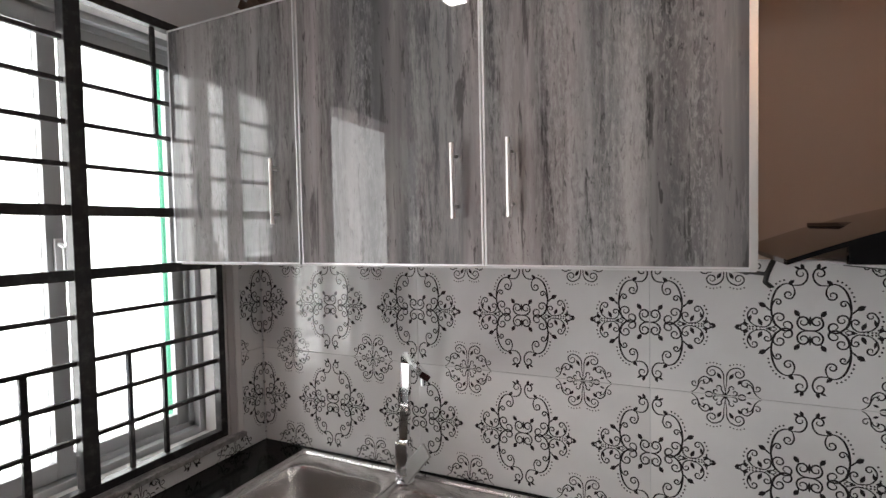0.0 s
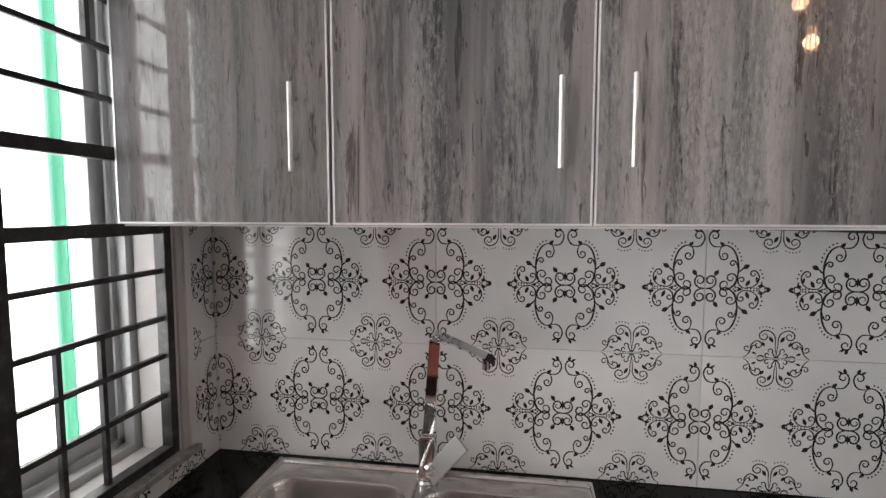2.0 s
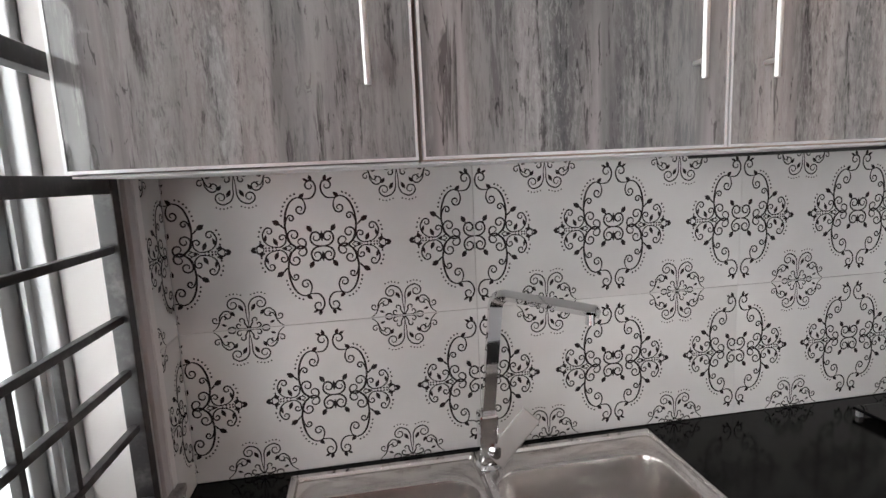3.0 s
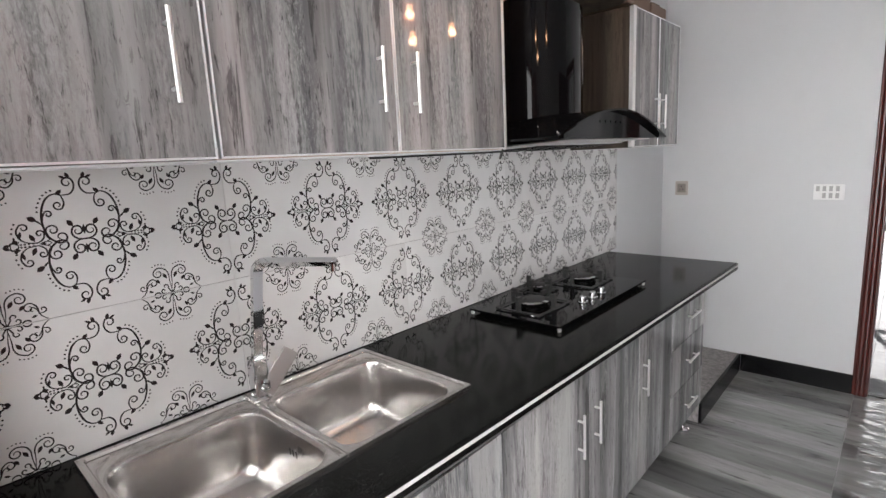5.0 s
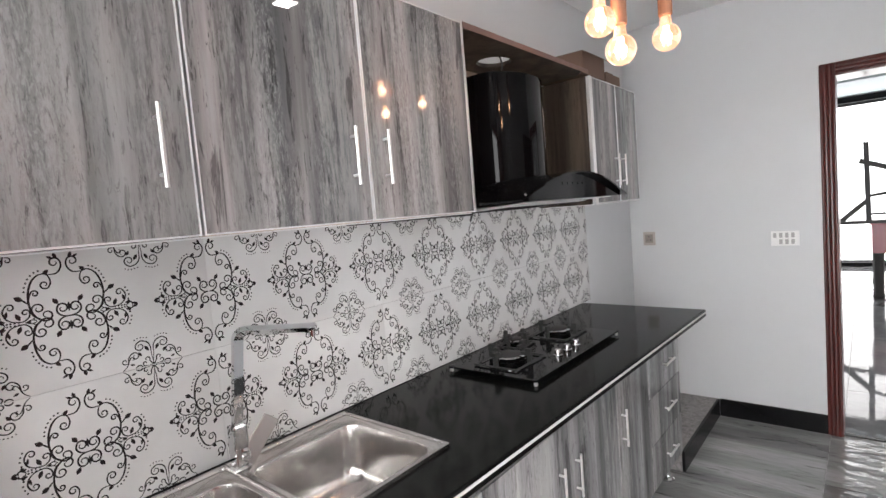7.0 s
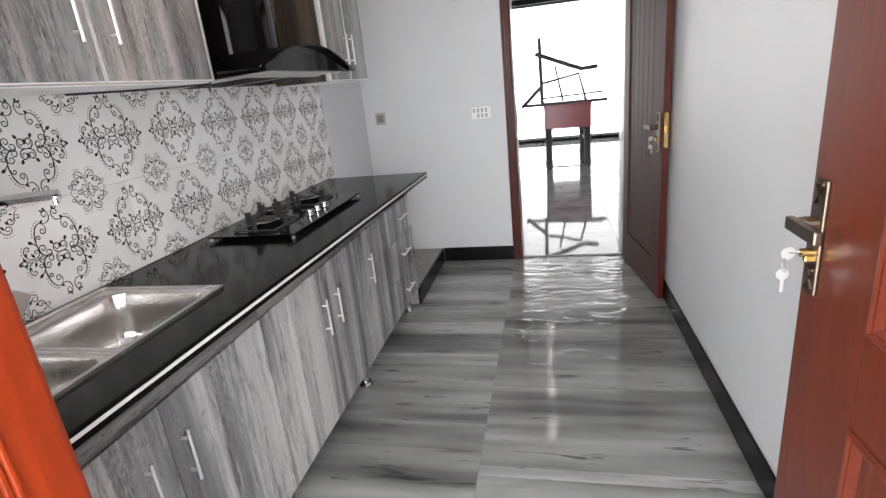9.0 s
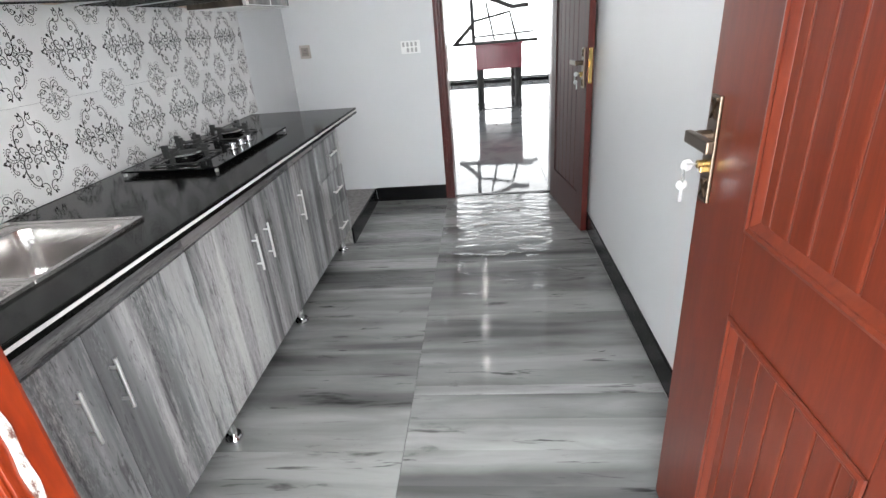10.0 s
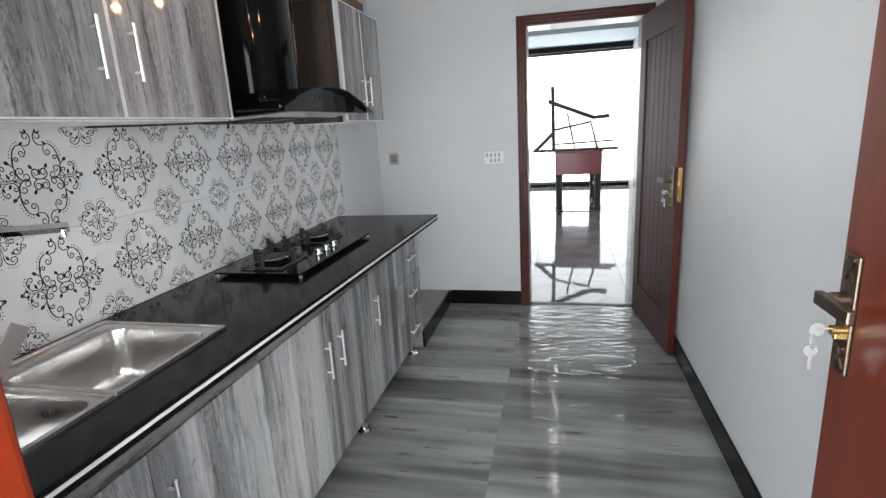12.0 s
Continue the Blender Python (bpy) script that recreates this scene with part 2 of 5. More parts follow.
    bp = bump(n, l, mul.outputs[0], b, 0.22, 0.006)
    l.new(force, bp.inputs["Strength"])
    bp.inputs["Distance"].default_value = 0.009
    l.new(ramp(n, l, add.outputs[0], [(0.46, grey(0.5)), (0.56, grey(1.0))]), b.inputs["Specular IOR Level"])
    return m


def make_hall_tile():
    m, n, l, b = material("white_marble_tile", (0.6, 0.6, 0.6), 0.03, spec=0.25)
    v = coords(n, l, (1, 1, 1))
    c = ramp(n, l, noise_tex(n, l, v, 2.2, 6, 0.6, 1.0), [(0.35, (0.13, 0.135, 0.14)), (0.6, (0.22, 0.225, 0.23))])
    l.new(c, b.inputs["Base Color"])
    bump(n, l, noise_tex(n, l, v, 11, 3), b, 0.07, 0.004)
    return m


def glow(name, color, strength):
    m = bpy.data.materials.new(name)
    m.use_nodes = True
    m.node_tree.nodes.clear()
    e = m.node_tree.nodes.new("ShaderNodeEmission")
    e.inputs[0].default_value, e.inputs[1].default_value = (*color, 1), strength
    o = m.node_tree.nodes.new("ShaderNodeOutputMaterial")
    m.node_tree.links.new(e.outputs[0], o.inputs[0])
    return m


def make_glass(name, tint=(1, 1, 1), rough=0.0):
    m, n, l, b = material(name, tint, rough)
    b.inputs["Transmission Weight"].default_value = 1.0
    b.inputs["IOR"].default_value = 1.45
    return m


SINKSTEEL, GLAZE, GRANITE, LEDGE, GRILLE = make_sink_steel(), make_glaze(), make_granite(), make_ledge(), make_black_paint()
PRINT = material("tile_print_ink", (0.03, 0.027, 0.027), 0.12, spec=0.5)[0]
REDWOOD = make_red_wood("red_stained_door", (0.135, 0.021, 0.007), (0.075, 0.010, 0.004), 0.34, coat=0.12)
DARKWOOD = make_red_wood("dark_stained_door", (0.070, 0.010, 0.007), (0.030, 0.004, 0.004), 0.5, coat=0.05)
FRAMEWOOD = make_red_wood("red_stained_frame", (0.105, 0.013, 0.009), (0.05, 0.007, 0.006))
ORANGEWOOD = make_red_wood("orange_stained_frame", (0.26, 0.031, 0.006), (0.13, 0.013, 0.004))
BURGUNDY = make_red_wood("burgundy_panel", (0.36, 0.022, 0.05), (0.26, 0.015, 0.032))
SOCKETWOOD = make_red_wood("lampholder_wood", (0.35, 0.16, 0.09), (0.18, 0.07, 0.04), 0.7, (6, 6, 0.5), 0.0)
FLOORTILE, HALLTILE = make_floor_tile(), make_hall_tile()
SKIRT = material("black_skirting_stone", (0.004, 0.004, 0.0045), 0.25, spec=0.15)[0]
DAYLIGHT = glow("overcast_backdrop", (0.92, 0.97, 1.0), 13.0)
HALL_END_GLOW = glow("hall_end_glow", (0.95, 0.98, 1.0), 5.5)
FILAMENT = glow("hot_filament", (1.0, 0.55, 0.32), 30)
BULBGLASS = make_glass("amber_bulb_glass", (1.0, 0.86, 0.70))
BULBGLASS.node_tree.nodes["Principled BSDF"].inputs["Emission Color"].default_value = (1.0, 0.54, 0.32, 1)
BULBGLASS.node_tree.nodes["Principled BSDF"].inputs["Emission Strength"].default_value = 0.55
LAMPWHITE = glow("downlight_lens", (1.0, 0.98, 0.95), 12)
PANE = make_glass("window_glass", (0.97, 1, 0.99))

# ---- building helpers ----
BASE, TRUE = {}, set()
WARP_X = ((-9, 0, 0.503, 1.005, 1.487, 2.26, 2.40, 2.70, 3.02, 3.66, 20), (-9, 0, 0.453, 0.915, 1.375, 2.19, 2.39, 2.70, 3.00, 3.716, 20.056))
WARP_Y = ((-20, -2.42, -2.20, -2.06, -1.145, -0.946, -0.73, -0.60, -0.53, -0.345, 0, 9), (-19.94, -2.36, -2.143, -2.06, -1.13, -0.93, -0.655, -0.542, -0.478, -0.318, 0, 9))
WARP_Z = ((-9, 0, 0.10, 0.737, 0.885, 1.52, 2.19, 2.75, 20), (-9, 0, 0.118, 0.785, 0.920, 1.526, 2.16, 2.70, 19.95))


def warp(p):
    """Stretches the first-drawn coordinates axis by axis into metres, to fit the camera's view."""
    return Vector((np.interp(p[0], *WARP_X), np.interp(p[1], *WARP_Y), np.interp(p[2], *WARP_Z)))


def thing(name, label, category, group="", at=(0, 0, 0), true=False):
    """An Empty at the thing's base; its parts are drawn in the room's own coordinates."""
    ob = new(name)
    ob.empty_display_size = 0.05
    ob.location = at = Vector(at) if true else warp(at)
    BASE[ob.name] = at
    if true:
        TRUE.add(ob.name)
    return tagged(ob, label, category, group)


def part(name, bm, mat, parent=None, label="", kind="", smooth=False, category="", group="", true=False):
    true = true or (parent is not None and parent.name in TRUE)
    if not true:
        for v in bm.verts:
            v.co = warp(v.co)
    base = BASE[parent.name] if parent else Vector((0, 0, 0))
    if base.length:
        bm.transform(Matrix.Translation(-base))
    bmesh.ops.recalc_face_normals(bm, faces=bm.faces)
    me = bpy.data.meshes.new(name)
    bm.to_mesh(me)
    bm.free()
    for m in (mat if isinstance(mat, (list, tuple)) else [mat]):
        me.materials.append(m)
    if smooth:
        me.shade_smooth()
        me.set_sharp_from_angle(angle=radians(38))
    ob = new(name, me)
    if parent:
        ob.parent = parent
    BASE[ob.name] = base
    if true:
        TRUE.add(ob.name)
    return tagged(ob, label, category, group, kind)


def again(name, ob, parent, shift=(0, 0, 0), label=""):
    """Another piece on the same mesh."""
    c = new(name, ob.data)
    c.parent = parent
    c.location = ob.location + Vector(shift)
    BASE[c.name] = BASE[ob.name]
    return tagged(c, label)


def box(bm, x0, x1, y0, y1, z0, z1, bevel=0.0):
    vs = [bm.verts.new((x, y, z)) for x in (x0, x1) for y in (y0, y1) for z in (z0, z1)]
    fs = [bm.faces.new([vs[i] for i in f]) for f in ((0, 1, 3, 2), (4, 6, 7, 5), (0, 4, 5, 1), (2, 3, 7, 6), (0, 2, 6, 4), (1, 5, 7, 3))]
    if bevel:
        es = list({e for f in fs for e in f.edges})
        bmesh.ops.bevel(bm, geom=es, offset=bevel, segments=2, affect="EDGES", profile=0.6)
    return bm


def block(x0, x1, y0, y1, z0, z1, bevel=0.0):
    return box(bmesh.new(), x0, x1, y0, y1, z0, z1, bevel)


def lathe(bm, profile, at, seg=20, axis="z", caps=True):
    rings = []
    for r, h in profile:
        ring = []
        for i in range(seg):
            a = 2 * math.pi * i / seg
            p = (r * math.cos(a), r * math.sin(a), h)
            p = {"z": p, "y": (p[0], p[2], p[1]), "x": (p[2], p[0], p[1])}[axis]
            ring.append(bm.verts.new(Vector(at) + Vector(p)))
        rings.append(ring)
    for a, b in zip(rings, rings[1:]):
        for i in range(seg):
            bm.faces.new((a[i], a[(i + 1) % seg], b[(i + 1) % seg], b[i]))
    if caps:
        bm.faces.new(rings[0][::-1])
        bm.faces.new(rings[-1])
    return bm


def tube(bm, pts, r, seg=10, flat=None):
    """A round or (flat=(w, h)) rectangular section swept along points."""
    pts = [Vector(p) for p in pts]
    rings = []
    side = None
    for i, p in enumerate(pts):
        d = (pts[min(i + 1, len(pts) - 1)] - pts[max(i - 1, 0)]).normalized()
        if side is None:
            side = d.cross(Vector((0, 0, 1)) if abs(d.z) < 0.9 else Vector((0, 1, 0))).normalized()
        side = (side - d * side.dot(d)).normalized()
        up = d.cross(side)
        if flat:
            w, h = flat[0] / 2, flat[1] / 2
            ring = [p + side * a + up * b for a, b in ((-w, -h), (w, -h), (w, h), (-w, h))]
        else:
            ring = [p + side * (r * math.cos(2 * math.pi * k / seg)) + up * (r * math.sin(2 * math.pi * k / seg)) for k in range(seg)]
        rings.append([bm.verts.new(q) for q in ring])
    n = len(rings[0])
    for a, b in zip(rings, rings[1:]):
        for k in range(n):
            bm.faces.new((a[k], a[(k + 1) % n], b[(k + 1) % n], b[k]))
    bm.faces.new(rings[0][::-1])
    bm.faces.new(rings[-1])
    return bm


def prism(bm, poly, axis, a0, a1):
    """A flat outline pushed along an axis: outlines in (y,z), (x,z) or (x,y)."""
    def at(p, h):
        return {"x": (h, *p), "y": (p[0], h, p[1]), "z": (*p, h)}[axis]
    lo, hi = [bm.verts.new(at(p, a0)) for p in poly], [bm.verts.new(at(p, a1)) for p in poly]
    n = len(poly)
    bm.faces.new(lo[::-1])
    bm.faces.new(hi)
    for i in range(n):
        bm.faces.new((lo[i], lo[(i + 1) % n], hi[(i + 1) % n], hi[i]))
    return bm


def pierced(bm, axis, a0, a1, span, holes):
    """A slab of thickness a0..a1 along axis, spanning (u0, u1, v0, v1), with rectangular holes."""
    us = sorted({span[0], span[1], *[h[0] for h in holes], *[h[1] for h in holes]})
    vs = sorted({span[2], span[3], *[h[2] for h in holes], *[h[3] for h in holes]})
    us = [u for u in us if span[0] <= u <= span[1]]
    vs = [v for v in vs if span[2] <= v <= span[3]]
    solid = {(i, j) for i in range(len(us) - 1) for j in range(len(vs) - 1)
             if not any(h[0] <= (us[i] + us[i + 1]) / 2 <= h[1] and h[2] <= (vs[j] + vs[j + 1]) / 2 <= h[3] for h in holes)}
    grid = {}

    def vert(i, j, k):
        if (i, j, k) not in grid:
            u, v, a = us[i], vs[j], (a0, a1)[k]
            grid[i, j, k] = bm.verts.new({"x": (a, u, v), "y": (u, a, v), "z": (u, v, a)}[axis])
        return grid[i, j, k]

    for i, j in solid:
        for k in (0, 1):
            bm.faces.new([vert(i, j, k), vert(i + 1, j, k), vert(i + 1, j + 1, k), vert(i, j + 1, k)])
        for (di, dj), (p, q) in (((-1, 0), ((i, j), (i, j + 1))), ((1, 0), ((i + 1, j), (i + 1, j + 1))),
                                 ((0, -1), ((i, j), (i + 1, j))), ((0, 1), ((i, j + 1), (i + 1, j + 1)))):
            if (i + di, j + dj) not in solid:
                bm.faces.new([vert(*p, 0), vert(*q, 0), vert(*q, 1), vert(*p, 1)])
    return bm


def structure(name, bm, mat, label, true=False):
    return part(name, bm, mat, None, label, "structure", true=true)


# ---- structure ----
H, X1, YR = 2.70, 3.716, -2.143
structure("wall_back", block(-0.23, X1 + 0.23, 0.002, 0.22, 0, H), WALL, "white painted kitchen wall behind the worktop", True)
structure("wall_window", pierced(bmesh.new(), "x", -0.23, 0, (-2.36, 0, 0, H),
          [(-0.93, -0.142, 0.975, 2.185), (-2.06, -0.98, -1, 2.16)]), WALL, "white painted wall with the barred window and the back door", True)
structure("wall_far", pierced(bmesh.new(), "x", X1, X1 + 0.15, (-2.36, 0, 0, H), [(-2.075, -1.13, -1, 2.20)]), WALL,
          "white painted end wall with the doorway to the hall", True)
structure("wall_right", block(0, X1, YR - 0.2, YR, 0, H), WALL, "plain white painted long kitchen wall", True)
structure("ceiling_kitchen", block(-0.23, X1 + 0.15, -2.36, 0.22, H, H + 0.12), CEIL, "plain white kitchen ceiling", True)
structure("floor_base", block(-0.23, X1 + 0.15, -2.36, 0.22, -0.2, -0.012), GROUT, "grey screed and joints under the kitchen tiles", True)
# assumed plinth, made black so that its colour gives the shade under the cabinets
structure("plinth_shade_block", block(0, 2.83, -0.38, 0.002, -0.005, 0.113), SKIRT, "assumed plinth under the base cabinets, blackened to stand in for shade", True)
structure("plinth_ledge", block(2.832, X1, -0.525, 0.002, -0.005, 0.113), LEDGE, "rough concrete plinth along the kitchen wall", True)
# skirting
structure("skirting_plinth", block(2.832, X1 - 0.014, -0.542, -0.527, 0, 0.118, 0.002), SKIRT, "black stone skirting in front of the plinth", True)
structure("skirting_far", block(X1 - 0.013, X1, -1.131, -0.542, 0, 0.118, 0.002), SKIRT, "black stone skirting under the end wall", True)
structure("skirting_right", block(0, X1 - 0.013, YR, YR + 0.012, 0, 0.118, 0.002), SKIRT, "black stone skirting along the long wall", True)
structure("skirting_corner", block(X1 - 0.013, X1, YR + 0.012, -2.078, 0, 0.118, 0.002), SKIRT, "black stone skirting beside the door", True)
# outside of the back door and window
structure("ground_outside", block(-1.9, -0.23, -4.5, 2.5, -0.2, -0.03), OUTSIDE, "pale cement paving of the narrow yard", True)
structure("backdrop_yard", block(-1.95, -1.9, -4.5, 2.5, -0.2, 4.5), DAYLIGHT, "bright overcast daylight beyond the yard", True)
# hall
HX = 11.3
structure("hall_floor_base", block(X1 + 0.15, HX + 0.8, -6.8, 3.2, -0.2, -0.012), GROUT, "screed under the hall tiles", True)
structure("hall_ceiling", block(X1 + 0.15, HX + 0.2, -6.8, 3.2, 3.3, 3.45), CEIL, "white hall ceiling", True)
structure("hall_wall_near", pierced(bmesh.new(), "x", X1 + 0.152, X1 + 0.23, (-6.8, 3.2, 0, 3.3), [(-2.075, -1.13, -1, 2.20)]), WALL, "white painted hall wall round the doorway", True)
structure("hall_wall_north", block(X1 + 0.23, HX + 0.2, 3.0, 3.2, 0, 3.3), WALL, "white painted side wall of the hall", True)
structure("hall_wall_south", pierced(bmesh.new(), "y", -6.8, -6.5, (X1 + 0.23, HX + 0.2, 0, 3.3), [(5.3, 9.7, 0.4, 2.7)]), WALL, "unseen white hall wall with an opening added for the fill lamp", True)
structure("hall_wall_front", pierced(bmesh.new(), "x", HX, HX + 0.2, (-6.5, 3.0, 0, 3.3), [(-4.9, 1.5, 0.07, 2.82)]), WALL, "white hall wall with the wide front window", True)
structure("hall_wall_return", block(7.80, HX, -3.1, -2.9, 0, 3.3), WALL, "white painted wall beside the hall opening", True)
structure("hall_ceiling_drop", block(9.6, HX - 0.035, -2.89, 2.99, 2.93, 3.299), plaster("drop_paint", (0.45, 0.53, 0.55), 0.6), "pale grey-blue dropped beam along the hall ceiling", True)
# glowing sheet added for the bright white hall end; the window is assumed
structure("backdrop_front", block(HX + 0.7, HX + 0.75, -5.8, 2.5, -0.2, 3.6), HALL_END_GLOW, "glowing sheet standing in for the bright white end of the hall", True)

# ---- back door, its frame and the hall door ----
def bevelled_border(bm, x0, x1, z0, z1, side):
    """The stepped moulding that leads from a stile's face down to the sunk boards."""
    loops = []
    for off, y in ((0.0, 0.0202), (0.001, 0.0245), (0.007, 0.0262), (0.012, 0.0225), (0.016, 0.0225), (0.030, 0.0125), (0.033, 0.0085)):
        loops.append([bm.verts.new((x, side * y, z)) for x, z in ((x0 + off, z0 + off), (x1 - off, z0 + off), (x1 - off, z1 - off), (x0 + off, z1 - off))])
    for a, b in zip(loops, loops[1:]):
        for i in range(4):
            bm.faces.new((a[i], a[(i + 1) % 4], b[(i + 1) % 4], b[i]))


def door_leaf(name, width, height, wood, label, arch=0.03):
    """A panelled leaf hung at the origin, running along +x, 4 cm thick about y=0."""
    ob = thing(name, label, "door", true=True)
    st, t = (0.235 if arch else 0.12), 0.02
    bot, top = 0.24, height - 0.17
    zones = ((bot, 0.785), (0.968, top)) if arch else ((bot, top),)
    bm = bmesh.new()
    box(bm, 0, st, -t, t, 0, height, 0.003)
    box(bm, width - st, width, -t, t, 0, height, 0.003)
    box(bm, st, width - st, -t, t, 0, bot, 0.002)
    box(bm, st, width - st, -t, t, top, height, 0.002)
    if arch:
        box(bm, st, width - st, -t, t, 0.785, 0.968, 0.002)
    part("stile_frame", bm, wood, ob)
    count = 7 if arch else 6
    step = (width - 2 * st) / count
    for z0, z1 in zones:
        first = None
        for i in range(count):
            if first is None:
                first = part("panel_board", box(bmesh.new(), st + 0.0008, st + step - 0.0008, -0.012, 0.012, z0, z1, 0.0048), wood, ob)
            else:
                again("panel_board", first, ob, (i * step, 0, 0))
        if arch:
            for side in (-1, 1):
                bm = bmesh.new()
                bevelled_border(bm, st, width - st, z0, z1, side)
                part("panel_moulding", bm, wood, ob)
    return ob


def lever_lock(leaf, width, z, side, plate_mat, lever_dir=1, lever_mat=None):
    """Plate, lever, cylinder and keys on one face of a leaf; side is -1 or 1 along y."""
    y = side * 0.02
    x = width - (0.045 if side > 0 else 0.06)
    lock = part("lock_plate", box(bmesh.new(), x - 0.022, x + 0.022, min(y, y + side * 0.008), max(y, y + side * 0.008), z - 0.115, z + 0.115, 0.003),
                plate_mat, leaf, "antique bronze lock plate with raised ornament")
    for zz in (z + 0.085, z - 0.085):
        bm = bmesh.new()
        yy = y + side * 0.009
        for dx in (-1, 1):
            tube(bm, [(x + dx * 0.013, yy, zz - 0.018), (x, yy, zz), (x + dx * 0.012, yy, zz + 0.018)], 0.003, 6)
        tube(bm, [(x - 0.012, yy, zz + 0.022), (x + 0.012, yy, zz + 0.022)], 0.003, 6)
        part("ornament", bm, plate_mat, lock)
    bm = bmesh.new()
    lathe(bm, [(0.014, 0), (0.014, 0.03), (0.011, 0.045)], (x, y, z + 0.03), 12, "y") if side > 0 else \
        lathe(bm, [(0.014, 0), (0.014, -0.03), (0.011, -0.045)], (x, y, z + 0.03), 12, "y")
    yo = y + side * 0.05
    box(bm, *sorted((x + lever_dir * 0.012, x - lever_dir * 0.105)), *sorted((yo - side * 0.008, yo + side * 0.008)), z + 0.018, z + 0.044, 0.004)
    part("lever", bm, lever_mat or plate_mat, lock, "dark bronze lever handle")
    bm = bmesh.new()
    lathe(bm, [(0.009, 0), (0.009, side * 0.022)], (x, y + side * 0.006, z - 0.03), 12, "y")
    box(bm, x - 0.006, x + 0.006, *sorted((y + side * 0.005, y + side * 0.022)), z - 0.048, z - 0.028, 0.002)
    part("cylinder", bm, BRASS, lock, "bright brass lock cylinder")
    bm = bmesh.new()
    yk = y + side * 0.048
    lathe(bm, [(0.0135, -0.0012), (0.0135, 0.0012)], (x + 0.004, yk, z - 0.032), 16, "x")
    tube(bm, [(x + 0.004, yk, z - 0.03), (x + 0.004, yk - side * 0.03, z - 0.03)], 0.0025, 6)
    part("key", bm, NICKEL, lock, "nickel key standing in the lock")
    bm = bmesh.new()
    ring = [(x + 0.010 * math.cos(a), yk + side * 0.006, z - 0.055 + 0.014 * math.sin(a)) for a in np.linspace(0, 2 * math.pi, 13)]
    part("key_ring", tube(bm, ring, 0.0012, 5), NICKEL, lock)
    bm = bmesh.new()
    lathe(bm, [(0.0125, -0.0012), (0.0125, 0.0012)], (x + 0.01, yk + side * 0.004, z - 0.078), 16, "x")
    box(bm, x + 0.009, x + 0.0115, yk, yk + side * 0.007 if side > 0 else yk + 0.007, z - 0.118, z - 0.088)
    part("key", bm, NICKEL, lock, "nickel key hanging from the ring")
    return lock


def door_frame(name, axis_x0, axis_x1, y0, y1, top, w, wood, label, front):
    """Jambs and head round an opening in a wall across x; w is the width of the timber, front the grooved side."""
    ob = thing(name, label, "door frame", true=True)
    tagged(ob, kind="structure")
    for nm, a, b, z0, z1 in (("jamb", y0, y0 + w, 0, top), ("jamb", y1 - w, y1, 0, top), ("head", y0 + w, y1 - w, top - w, top)):
        bm = box(bmesh.new(), axis_x0, axis_x1, a, b, z0, z1, 0.006)
        for i in range(3):
            r = w * 0.11
            if nm == "jamb":
                c = a + w * (0.22 + 0.28 * i)
                tube(bm, [(front, c, z0 + 0.001), (front, c, z1 - 0.01)], r, 6)
            else:
                c = z0 + w * (0.22 + 0.28 * i)
                tube(bm, [(front, a, c), (front, b, c)], r, 6)
        part(nm, bm, wood, ob)
    return ob


def make_scraped():
    m, n, l, b = material("scraped_filler", (0.6, 0.58, 0.55), 0.6)
    v = coords(n, l, (1, 1, 0.5), False)
    c = ramp(n, l, noise_tex(n, l, v, 55, 5, 0.75), [(0.40, (0.10, 0.035, 0.025)), (0.47, (0.42, 0.38, 0.35)), (0.60, (0.66, 0.66, 0.64))])
    l.new(c, b.inputs["Base Color"])
    return m


BAREWOOD = make_scraped()
bf = door_frame("door_frame_back", -0.135, 0.012, -2.06, -0.970, 2.16, 0.05, ORANGEWOOD, "orange-red stained wooden frame of the back door", 0.012)
bm = bmesh.new()
for i in range(12):
    tube(bm, [(-0.124 + 0.0075 * i, -1.0205, 0.002), (-0.124 + 0.0075 * i, -1.0205, 2.108)], 0.0032, 6)
part("reeding", bm, ORANGEWOOD, bf, "rounded reeds along the jamb")
# thin irregular piece for the scraped whitish patch on the jamb
bm = prism(bmesh.new(), [(-0.029, 0.985), (-0.025, 0.973), (-0.021, 0.978), (-0.018, 1.000), (-0.020, 1.035), (-0.017, 1.070), (-0.020, 1.094), (-0.024, 1.108), (-0.028, 1.090), (-0.027, 1.050), (-0.030, 1.020)], "y", -1.0225, -1.0202)
part("strike_patch", bm, BAREWOOD, bf, "irregular scraped whitish patch on the jamb")

leaf = door_leaf("back_door_leaf", 0.878, 2.09, REDWOOD, "red stained panelled wooden back door standing open against the long wall", )
lever_lock(leaf, 0.878, 1.079, 1, BRONZE, 1)
leaf.matrix_basis = pose(-0.074, -1.978, 0.008, 0, 0, 0.0)

ff = door_frame("door_frame_hall", X1 - 0.014, X1 + 0.232, -2.076, -1.129, 2.20, 0.075, FRAMEWOOD, "dark red grooved wooden frame of the hall doorway", X1 - 0.014)
leaf2 = door_leaf("hall_door_leaf", 0.805, 2.10, DARKWOOD, "dark red-brown wooden door with lever lock, folded back to the wall", arch=0)
lever_lock(leaf2, 0.805, 1.04, -1, BRONZE, 1)
bm = block(0.806, 0.808, -0.011, 0.011, 0.955, 1.155, 0.0005)
edge = part("lock_face", bm, BRASS, leaf2, "brass lock face on the edge of the door")
part("latch_bolt", block(0.808, 0.818, -0.007, 0.007, 1.05, 1.08, 0.001), BRASS, edge)
part("door_edge", block(0.8052, 0.8056, -0.019, 0.019, 0.002, 2.098), FRAMEWOOD, leaf2, "brighter red door edge")
